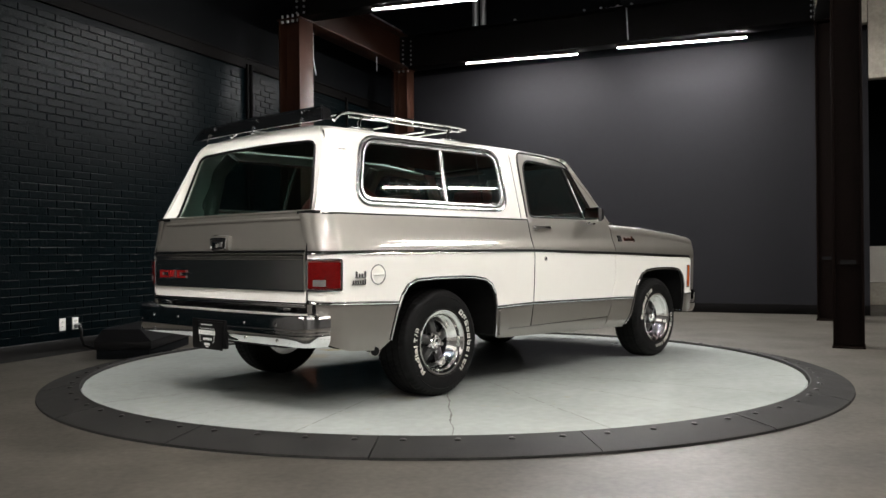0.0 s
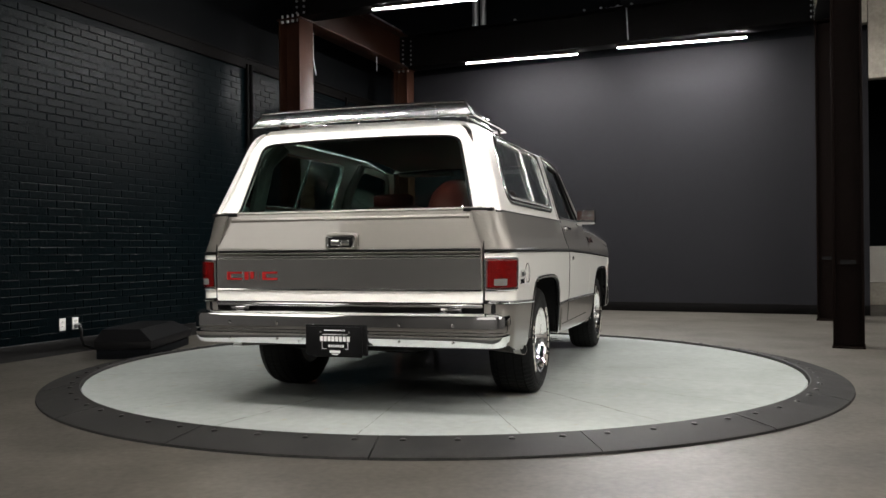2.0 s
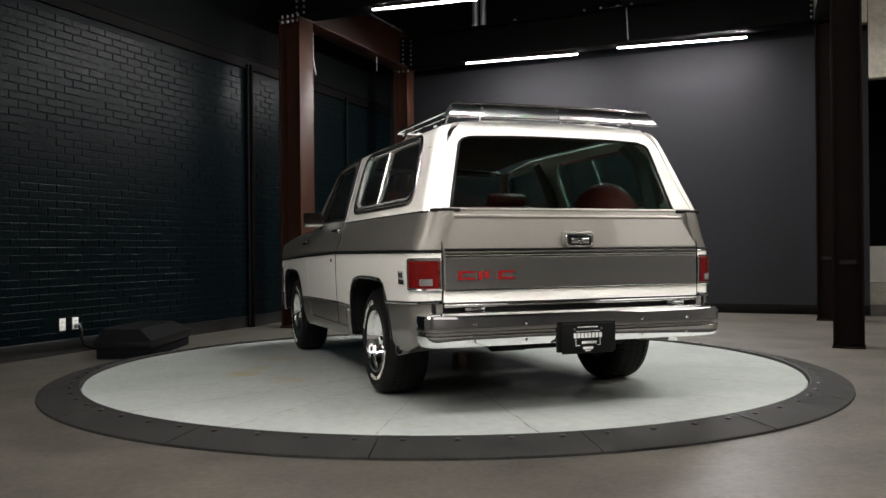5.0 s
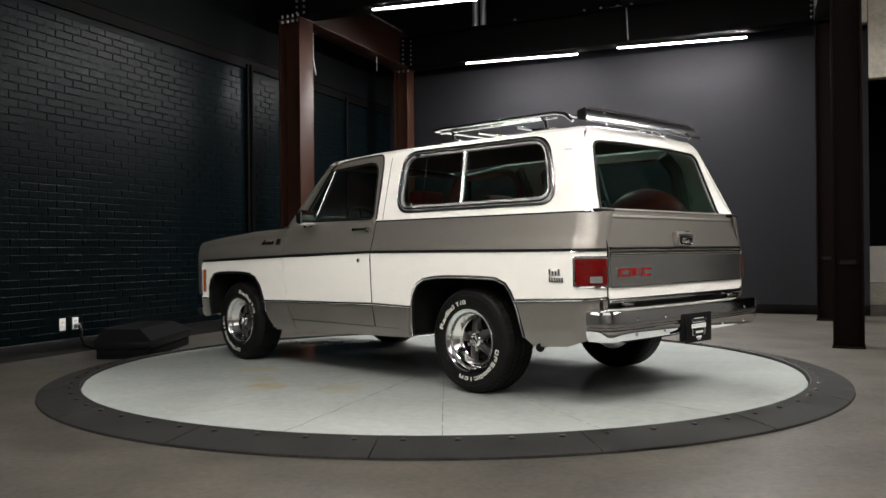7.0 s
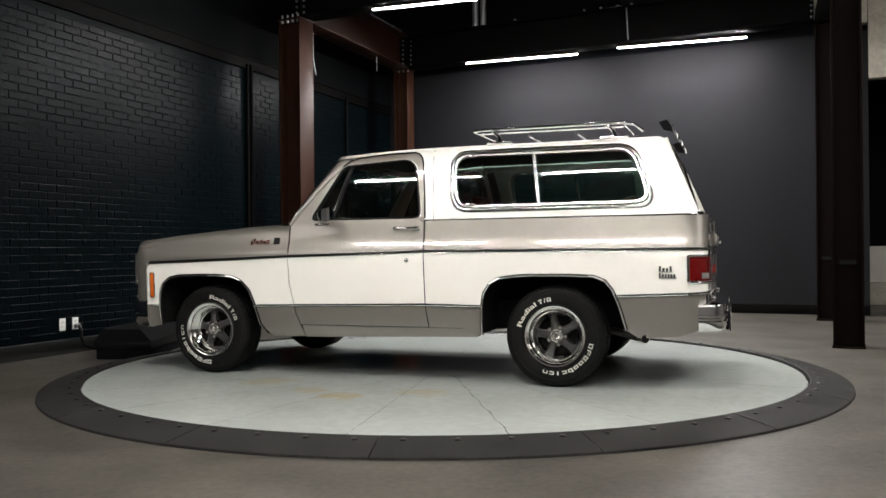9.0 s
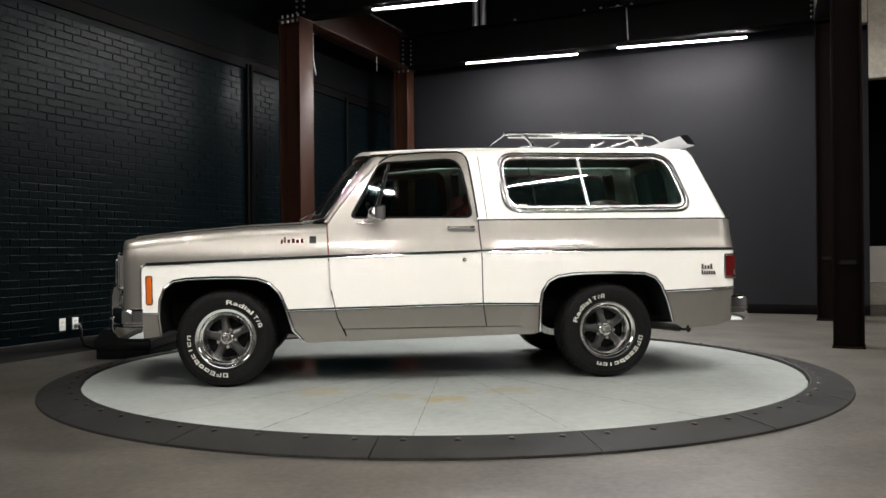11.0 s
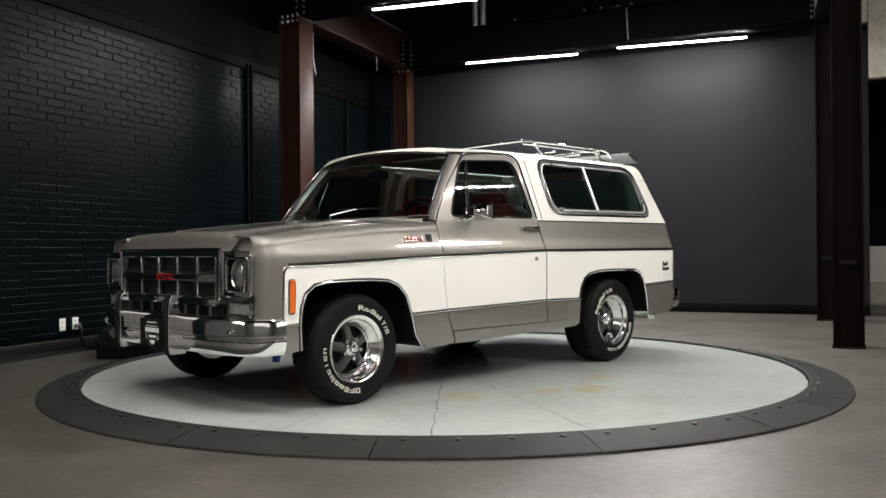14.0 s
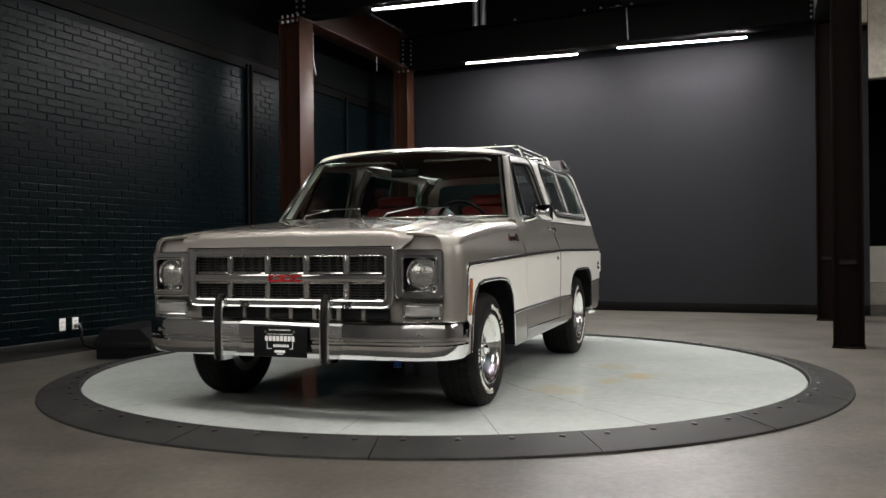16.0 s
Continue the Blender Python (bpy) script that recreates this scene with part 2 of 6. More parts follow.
def add_tube(bm, pts, r, seg=10, closed=False, cap=True):
    """A round bar along a line of points."""
    pts = [Vector(q) for q in pts]
    n = len(pts)
    rings = []
    up = None
    for i, q in enumerate(pts):
        a = pts[i - 1] if (i or closed) else q
        b = pts[(i + 1) % n] if (i < n - 1 or closed) else q
        d = (b - a).normalized()
        if up is None:
            up = d.orthogonal().normalized()
        side = d.cross(up).normalized()
        up = side.cross(d).normalized()
        rr = r[i] if isinstance(r, (list, tuple)) else r
        rings.append([bm.verts.new(q + rr * (math.cos(k * math.tau / seg) * up + math.sin(k * math.tau / seg) * side)) for k in range(seg)])
    for i in range(n if closed else n - 1):
        A, B = rings[i], rings[(i + 1) % n]
        for k in range(seg):
            bm.faces.new((A[k], A[(k + 1) % seg], B[(k + 1) % seg], B[k]))
    if cap and not closed:
        bm.faces.new(rings[0][::-1])
        bm.faces.new(rings[-1])
    return bm


def tube(pts, r, seg=10, closed=False):
    return add_tube(bmesh.new(), pts, r, seg, closed)


def lathe(profile, seg=48, axis="y", closed=True):
    """Turns (radius, along) points round the axis."""
    bm = bmesh.new()
    rings = []
    for k in range(seg):
        c, s = math.cos(k * math.tau / seg), math.sin(k * math.tau / seg)
        rings.append([bm.verts.new((r * c, a, r * s) if axis == "y" else (r * c, r * s, a)) for r, a in profile])
    n = len(profile)
    for k in range(seg):
        A, B = rings[k], rings[(k + 1) % seg]
        for i in range(n if closed else n - 1):
            j = (i + 1) % n
            bm.faces.new((A[i], A[j], B[j], B[i]))
    bmesh.ops.recalc_face_normals(bm, faces=bm.faces)
    return bm


def sweep(section, path, closed_section=True, cap=True):
    """Carries a cross-section along a path; section(i) gives world points for station i."""
    bm = bmesh.new()
    rows = [[bm.verts.new(q) for q in section(i)] for i in range(path)]
    n = len(rows[0])
    for A, B in zip(rows, rows[1:]):
        for k in range(n if closed_section else n - 1):
            bm.faces.new((A[k], A[(k + 1) % n], B[(k + 1) % n], B[k]))
    if cap and closed_section:
        bm.faces.new(rows[0][::-1])
        bm.faces.new(rows[-1])
    bmesh.ops.recalc_face_normals(bm, faces=bm.faces)
    return bm


def rounded(points, r, n=5):
    """Rounds the corners of a closed 2D outline; r is one radius or one for each corner."""
    out = []
    for i, p in enumerate(points):
        p = Vector(p)
        a, b = Vector(points[i - 1]) - p, Vector(points[(i + 1) % len(points)]) - p
        rr = r[i] if isinstance(r, (list, tuple)) else r
        d = min(rr, a.length * 0.49, b.length * 0.49)
        if d < 1e-4:
            out.append(tuple(p))
            continue
        A, B = p + a.normalized() * d, p + b.normalized() * d
        for k in range(n + 1):
            t = k / n
            out.append(tuple((1 - t) ** 2 * A + 2 * t * (1 - t) * p + t * t * B))
    return out


def interp(x, pts):
    xs, ys = zip(*pts)
    return float(np.interp(x, xs, ys))


def sheet(name, outer, holes, cuts_u, cuts_v, place, material, thick=0.012, sgn=1, lines=(), pick=None, inner=None):
    """A curved panel: fills a flat outline (u, v) with holes, slices it, carries each point by place(u, v) onto the
    body's surface and gives it thickness. lines: further straight cuts ((u, v), (u, v)); pick(u, v): material index."""
    bm = bmesh.new()
    for loop in (outer, *holes):
        vs = [bm.verts.new((u, v, 0)) for u, v in loop]
        for i in range(len(vs)):
            bm.edges.new((vs[i - 1], vs[i]))
    bmesh.ops.triangle_fill(bm, use_beauty=True, edges=bm.edges[:], normal=(0, 0, 1))

    def cut(co, no):
        bmesh.ops.bisect_plane(bm, geom=bm.verts[:] + bm.edges[:] + bm.faces[:], dist=1e-5, plane_co=co, plane_no=no)
    for u in cuts_u:
        cut((u, 0, 0), (1, 0, 0))
    for v in cuts_v:
        cut((0, v, 0), (0, 1, 0))
    for (u0, v0), (u1, v1) in lines:
        cut((u0, v0, 0), (v1 - v0, u0 - u1, 0))
    bmesh.ops.triangulate(bm, faces=[f for f in bm.faces if len(f.verts) > 4])
    bm.verts.index_update()
    uv = [(v.co.x, v.co.y) for v in bm.verts]
    S = Matrix.Diagonal((1, sgn, 1))
    front, normals = [], []
    e = 1e-3
    for u, v in uv:
        p = Vector(place(u, v))
        du, dv = Vector(place(u + e, v)) - Vector(place(u - e, v)), Vector(place(u, v + e)) - Vector(place(u, v - e))
        n = dv.cross(du).normalized()
        front.append(S @ p)
        normals.append(S @ n)
    n = len(front)
    back = [p - thick * q for p, q in zip(front, normals)]
    verts, vnor, faces, mats = front + back, normals + [-q for q in normals], [], []
    for f in bm.faces:
        ids = [v.index for v in f.verts]
        a, b, c = (front[i] for i in ids[:3])
        if (b - a).cross(c - a).dot(normals[ids[0]]) < 0:
            ids.reverse()
        cu, cv = sum(uv[i][0] for i in ids) / len(ids), sum(uv[i][1] for i in ids) / len(ids)
        k = pick(cu, cv) if pick else 0
        faces.append(ids), mats.append(k)
        faces.append([i + n for i in reversed(ids)]), mats.append(k if inner is None else inner)
    for ed in bm.edges:              # the rim has corners of its own, so that the panel's edge stays crisp
        if len(ed.link_faces) == 1:
            i, j = (v.index for v in ed.verts)
            mid = ed.link_faces[0].calc_center_median()
            q = [front[i], front[j], back[j], back[i]]
            nr = (q[1] - q[0]).cross(q[3] - q[0]).normalized()
            cu, cv = (uv[i][0] + uv[j][0]) / 2, (uv[i][1] + uv[j][1]) / 2
            out = Vector(place(cu + (cu - mid.x) * 0.01, cv + (cv - mid.y) * 0.01)) - Vector(place(cu, cv))
            if (S @ out).dot(nr) < 0:
                q.reverse()
                nr = -nr
            o = len(verts)
            verts = verts + q
            vnor = vnor + [nr] * 4
            faces.append([o, o + 1, o + 2, o + 3]), mats.append(pick(cu, cv) if pick else 0)
    bm.free()
    me = bpy.data.meshes.new(name)
    me.from_pydata(verts, [], faces)
    for m in material if isinstance(material, tuple) else (material,):
        me.materials.append(m)
    me.polygons.foreach_set("material_index", mats)
    me.polygons.foreach_set("use_smooth", [True] * len(faces))
    me.normals_split_custom_set_from_vertices([tuple(q) for q in vnor])
    return me


def text_mesh(name, body, size, depth, material, shear=0.0, width=None, bold=0.0):
    """Raised letters in the built-in font, centred, lying in the xy plane, turned into a mesh."""
    cu = bpy.data.curves.new(name, "FONT")
    cu.body, cu.size, cu.extrude, cu.shear, cu.offset = body, size, depth, shear, bold
    cu.align_x, cu.align_y, cu.resolution_u = "CENTER", "CENTER", 3
    ob = bpy.data.objects.new(name, cu)
    scene.collection.objects.link(ob)
    dg = bpy.context.evaluated_depsgraph_get()
    dg.update()
    me = bpy.data.meshes.new_from_object(ob.evaluated_get(dg))
    bpy.data.objects.remove(ob)
    if width:
        xs = [v.co.x for v in me.vertices]
        k = width / (max(xs) - min(xs))
        for v in me.vertices:
            v.co.x *= k
    me.materials.clear()
    me.materials.append(material)
    return me


# ---------------------------------------------------------------- hall
LW = [(-4.9, -1.72), (-0.90, 8.22)]        # foot of the brick wall, from the near end to the corner
BW = [(-0.95, 8.21), (5.95, 5.01)]         # foot of the charcoal wall, from the corner to its right end
COL_A, COL_B, COL_C, COL_D = (-1.865, 4.08), (-0.62, 7.20), (5.08, 4.36), (3.90, 1.30)
BEAM_Z = 3.90
CEIL = 6.2


def frame_of(a, b, z=0.0):
    """A space whose x runs from a to b on the ground, y to its left, z up."""
    d = Vector((b[0] - a[0], b[1] - a[1]))
    return Matrix.Translation((a[0], a[1], z)) @ Matrix.Rotation(math.atan2(d.y, d.x), 4, "Z"), d.length


def build_hall():
    bm = bmesh.new()
    R0 = 2.95
    inner = [bm.verts.new((R0 * math.cos(k * math.tau / 128), R0 * math.sin(k * math.tau / 128), 0)) for k in range(128)]
    outer = []
    for k in range(128):
        c, s = math.cos(k * math.tau / 128), math.sin(k * math.tau / 128)
        q = 16 / max(abs(c), abs(s))
        outer.append(bm.verts.new((q * c, q * s, 0)))
    for k in range(128):
        bm.faces.new((inner[k], outer[k], outer[(k + 1) % 128], inner[(k + 1) % 128]))
    low = [bm.verts.new((v.co.x, v.co.y, -0.4)) for v in inner]
    for k in range(128):
        bm.faces.new((inner[k], inner[(k + 1) % 128], low[(k + 1) % 128], low[k]))
    bm.faces.new(low)
    fl = part("floor", bm, FLOOR_MAT, smooth=False)
    fl.location.z = FLOOR
    tagged(fl, "sealed grey-brown concrete floor with saw-cut joints and stains", "floor", kind="structure")
    # saw-cut joints
    jm = mat("joint_filler", (0.36, 0.33, 0.28), 0.6, vary=0.2, scale=20)
    for a, b in (((-1.5, -4.6), (-0.55, -2.93)), ((-4.2, -1.2), (-3.02, -0.6)), ((3.1, 0.4), (6.5, 1.9)), ((2.2, 4.6), (4.6, 3.5))):
        M, ln = frame_of(a, b, FLOOR)
        part("joint", box((0, -0.004, -0.003), (ln, 0.004, 0.0025), m=M), jm, fl, smooth=False)

    # brick wall: body, and courses of bricks laid on it further down
    M, ln = frame_of(*LW)
    w = part("wall_west", box((0, 0.0035, FLOOR), (ln, 0.3, CEIL)), MORTAR, smooth=False)
    w.matrix_world = M
    tagged(w, "black-painted brick wall with a steel ledge high up", "wall", kind="structure")
    part("baseboard", box((0, -0.012, FLOOR), (ln, 0.012, 0.105), 0.006), BASE_STEEL, w)
    led = box((0, -0.03, 3.30), (ln, 0.012, 3.335), 0.004)
    add_box(led, (0, -0.022, 3.335), (ln, 0.012, 3.43))
    add_box(led, (0, -0.035, 3.43), (ln, 0.012, 3.46), 0.004)
    part("ledge", led, STEEL_BLACK, w)
    # added flat sheet that keeps the wall above the ledge plain and near-black
    part("upper_dark_sheet", box((0, -0.006, 3.464), (ln, 0.003, CEIL - 0.01)), DARK, w, "flat near-black sheet added over the wall above the ledge", smooth=False)
    for at0, n in ((6.32, 2), (9.0, 1)):
        for k in range(n):
            part("conduit", tube([(at0 + 0.075 * k, -0.04, FLOOR), (at0 + 0.075 * k, -0.04, 3.36)], 0.02 + 0.008 * k, 12), STEEL_BLACK, w, "black-painted upright pipe")

    M2, ln2 = frame_of(*BW)
    b = part("wall_north", box((0, 0, FLOOR), (ln2, 0.2, 3.95)), PLASTER, smooth=False)
    b.matrix_world = M2
    tagged(b, "smooth charcoal-painted wall washed by strip lights", "wall", kind="structure")
    part("baseboard", box((0, -0.015, FLOOR), (ln2, 0, 0.10), 0.003), STEEL_BLACK, b)
    u = part("wall_upper", box((-2, 0.25, 3.95), (ln2 + 6, 0.45, CEIL)), DARK, smooth=False)
    u.matrix_world = M2
    tagged(u, "near-black upper wall behind the beam", "wall", kind="structure")
    c = part("concrete_band", box((4.97, 0.02, 4.40), (ln2 + 3.2, 0.24, 5.9), 0.01), CONCRETE_WALL)
    c.matrix_world = M2
    tagged(c, "raw concrete upper wall band above the beam", "wall", kind="structure")
    p = part("concrete_panel", add_box(box((ln2 + 0.005, -0.02, 3.27), (ln2 + 2.6, 0.2, 4.38), 0.006), (ln2 - 0.16, 0.0, 4.06), (ln2, 0.18, 4.38)), CONCRETE_WALL)
    p.matrix_world = M2
    tagged(p, "raw concrete panel beside the charcoal wall", "wall", kind="structure")
    # the next bay to the east
    e = part("wall_far_east", box((6.3, 7.6, FLOOR), (16, 7.8, 3.3)), DARK, smooth=False)
    tagged(e, "near-black wall of the bay behind", "wall", kind="structure")
    e = part("low_wall_east", box((6.55, 7.3, 0.33), (16, 7.5, 0.93), 0.01), CREAM)
    tagged(e, "cream-painted low wall in the bay behind", "wall", kind="structure")
    e = part("low_wall_base", box((6.5, 7.25, FLOOR), (16, 7.55, 0.326), 0.004), CONCRETE_WALL)
    tagged(e, "pale concrete base under the low wall", "wall", kind="structure")
    # ceiling and the walls behind the camera
    cl = part("ceiling", box((-16, -16, CEIL), (16, 16, CEIL + 0.2)), DARK, smooth=False)
    tagged(cl, "near-black high ceiling", "ceiling", kind="structure")
    for name, lo, hi in (("wall_east", (12, 1.5, FLOOR), (12.2, 12, CEIL)), ("wall_return", (9, 1.5, FLOOR), (12.2, 1.7, CEIL)), ("wall_outer_north", (-7, 12, FLOOR), (12, 12.2, CEIL))):
        tagged(part(name, box(lo, hi), DARK, smooth=False), "near-black painted wall", "wall", kind="structure")
    # unseen south, south-east and outer west walls, each with one invented opening for a fill lamp
    for name, pieces in (("wall_south", (((-7.2, -10.2, FLOOR), (-3.2, -10, CEIL)), ((5.6, -10.2, FLOOR), (12.2, -10, CEIL)), ((-3.2, -10.2, FLOOR), (5.6, -10, 3.1)), ((-3.2, -10.2, 5.3), (5.6, -10, CEIL)))),
                         ("wall_south_east", (((9, -10, FLOOR), (9.2, -7.3, CEIL)), ((9, -2.7, FLOOR), (9.2, 1.5, CEIL)), ((9, -7.3, FLOOR), (9.2, -2.7, 3.1)), ((9, -7.3, 5.3), (9.2, -2.7, CEIL)))),
                         ("wall_outer_west", (((-7.2, -10, FLOOR), (-7, -8.4, CEIL)), ((-7.2, -4.4, FLOOR), (-7, 12, CEIL)), ((-7.2, -8.4, FLOOR), (-7, -4.4, 3.1)), ((-7.2, -8.4, 5.3), (-7, -4.4, CEIL))))):
        bm = bmesh.new()
        for lo, hi in pieces:
            add_box(bm, lo, hi)
        tagged(part(name, bm, SHOWROOM, smooth=False), "unseen grey showroom wall with a high opening for an added fill lamp", "wall", kind="structure")


def i_section(bm, m, length, h=0.50, w=0.30, t=0.022, web=0.016):
    add_box(bm, (0, -w / 2, 0), (length, w / 2, t), 0.003, m)
    add_box(bm, (0, -w / 2, h - t), (length, w / 2, h), 0.003, m)
    add_box(bm, (0, -web / 2, t), (length, web / 2, h - t), 0.0, m)


def build_steel():
    turn = math.atan2(COL_C[1] - COL_B[1], COL_C[0] - COL_B[0])
    for i, (x, y) in enumerate((COL_A, COL_B, COL_C, COL_D)):
        ob = empty("steel_column", Matrix.Translation((x, y, FLOOR)) @ Matrix.Rotation(turn, 4, "Z"), label="rust-brown steel H-section column standing on the concrete", category="column", group="steel columns")
        w = (0.30, 0.23, 0.25, 0.25)[i]
        h = BEAM_Z - FLOOR
        # the right-hand columns' shade is put into a darker copy of the brown steel
        mt = STEEL_BROWN if i < 2 else STEEL_SHADED
        for sx in (-1, 1):
            part("flange", box((sx * w / 2 - 0.011, -w / 2, 0.02), (sx * w / 2 + 0.011, w / 2, h - 0.02), 0.003), mt, ob)
        part("web", box((-w / 2 + 0.011, -0.008, 0.02), (w / 2 - 0.011, 0.008, h - 0.02)), mt, ob, smooth=False)
        part("base_plate", box((-w / 2 - 0.02, -w / 2 - 0.02, 0), (w / 2 + 0.02, w / 2 + 0.02, 0.02), 0.003), mt, ob)
        cap = part("cap_plate", box((-w / 2 - 0.03, -w / 2 - 0.02, h - 0.02), (w / 2 + 0.03, w / 2 + 0.02, h), 0.003), mt, ob)
        if i < 2:
            for k in range(4):
                bx = -0.12 + 0.08 * k
                part("bolt", add_tube(tube([(bx, -w / 2 + 0.03, h - 0.05), (bx, -w / 2 + 0.03, h - 0.02)], 0.017, 6), [(bx, -w / 2 + 0.03, h), (bx, -w / 2 + 0.03, h + 0.05)], 0.013, 6), GALV, cap)
        if i > 1:
            part("name_plate", box((-0.07, -w / 2 - 0.006, 0.80), (0.07, -w / 2, 0.84)), BLACK, ob, "small dull plate", smooth=False)
    for a, b in ((COL_A, COL_B), (COL_B, COL_C), (COL_A, COL_D), (COL_D, COL_C)):
        M, ln = frame_of(a, b, BEAM_Z)
        bm = bmesh.new()
        i_section(bm, Matrix.Identity(4), ln - 0.30, 0.53)
        ob = part("steel_beam", bm, STEEL_BROWN if a is COL_A and b is COL_B else STEEL_BLACK)
        ob.matrix_world = M @ Matrix.Translation((0.15, 0, 0))
        tagged(ob, "dark steel I-beam resting on the columns", "beam", "steel beams")
        if a is COL_A or a is COL_B:       # stiffener plates with rows of bolts at the ends
            for end in (0.0, ln - 0.315):
                pl = part("end_plate", box((end, -0.14, 0.022), (end + 0.015, 0.14, 0.508)), STEEL_BLACK, ob, smooth=False)
                for k in range(6):
                    for s in (-1, 1):
                        part("bolt", tube([(end - 0.02, s * 0.07, 0.07 + k * 0.075), (end + 0.035, s * 0.07, 0.07 + k * 0.075)], 0.014, 6), GALV, pl)
    # conduit and small boxes lying along the back beam's top
    M, ln = frame_of(COL_B, COL_C, BEAM_Z + 0.53)
    for k, x in enumerate((1.3, 2.0, 3.1, 3.35, 3.6, 3.8)):
        ob = part("cable_clip", box((x, -0.13, 0), (x + 0.035, -0.09, 0.035), 0.006), GALV)
        ob.matrix_world = M
        tagged(ob, "small galvanised cable clip on the steel beam", "clip", "cable clips")
    M2, ln2 = frame_of(COL_A, COL_B, BEAM_Z + 0.53)
    ob = part("conduit", tube([(0.8, -0.13, 0.02), (2.4, -0.13, 0.02), (3.0, -0.13, 0.02)], 0.014, 8), GALV)
    ob.matrix_world = M2
    tagged(ob, "thin galvanised conduit lying on the steel beam", "conduit")
    # supply pipes rising behind the beam
    for x in (0.57, 0.70):
        ob = part("supply_pipe", tube([(x, 7.15, 4.42), (x, 7.15, CEIL)], 0.05, 16), GALV)
        tagged(ob, "bright galvanised upright pipe behind the beam", "pipe", "supply pipes")
    ob = part("dark_duct", box((2.7, 6.0, 4.42), (3.35, 6.4, CEIL), 0.02), DARK)
    tagged(ob, "dark square duct rising behind the beam", "duct")
    # loose cables hanging from the beams
    for pts in ([(-1.68, 4.3, 3.80), (-1.68, 4.3, 3.46), (-1.64, 4.3, 3.24)], [(-0.99, 6.2, 3.90), (-0.985, 6.2, 3.69)]):
        tagged(part("hanging_cable", tube(pts, 0.007, 6), GALV), "thin pale cable hanging from the steel beam", "cable", "hanging cables")
    tagged(part("hanging_cable", tube([(2.30, 5.62, 4.43), (2.62, 5.46, 4.44), (2.68, 5.43, 4.40), (2.70, 5.42, 3.94)], 0.009, 8), GALV), "thin pale cable feeding the strip light", "cable", "hanging cables")


def strip_light(a, b, z, drop=0.0, group="strip lights", glowing=None, slim=1.0):
    """A straight tube light: black housing above, glowing diffuser below, hung on two wires."""
    glowing = glowing or BEAM_STRIP
    M, ln = frame_of(a, b, z)
    ob = empty("strip_light", M, label="long white linear strip light in a slim black housing", category="lamp", group=group)
    part("housing", box((0, -0.045, 0.0), (ln, 0.045, 0.028), 0.004), BLACK, ob)
    bm = bmesh.new()
    ends = [[bm.verts.new((x, y * slim, z * slim)) for y, z in ((-0.022, -0.001), (-0.014, -0.008), (0.0, -0.011), (0.014, -0.008), (0.022, -0.001))] for x in (0.004, ln - 0.004)]
    for k in range(5):
        bm.faces.new((ends[0][k - 1], ends[0][k], ends[1][k], ends[1][k - 1]))
    bm.faces.new(ends[0]), bm.faces.new(ends[1][::-1])
    bmesh.ops.recalc_face_normals(bm, faces=bm.faces)
    part("diffuser", bm, glowing, ob, "glowing white diffuser", smooth=False)
    if drop:
        for x in (0.15, ln - 0.15):
            part("wire", tube([(x, 0, 0.03), (x, 0, drop)], 0.003, 6), GALV, ob)
    return ob


def build_strips():
    strip_light((0.392, 6.546), (2.057, 5.991), 3.872)
    strip_light((2.586, 5.613), (4.272, 5.042), 3.872)
    strip_light((-0.826, 3.495), (0.82, 2.95), 3.872)
    strip_light((1.33, 2.53), (2.96, 1.99), 3.872)
    # the rows hung round the turntable and over the camera
    for a, b in ROWS:
        strip_light(a, b, 4.35, CEIL - 4.35, "strip lights over the turntable", STRIP, 0.4)


ROWS = (((-3.74, -3.11), (-2.08, -3.68)), ((-1.35, -3.93), (0.35, -4.48)), ((1.55, -4.25), (2.70, -3.85)), ((3.95, -3.42), (5.98, -2.50)),
        ((5.1, -1.0), (6.55, 0.76)), ((-2.2, -7.2), (-0.3, -7.8)), ((1.3, -8.1), (3.2, -7.5)))


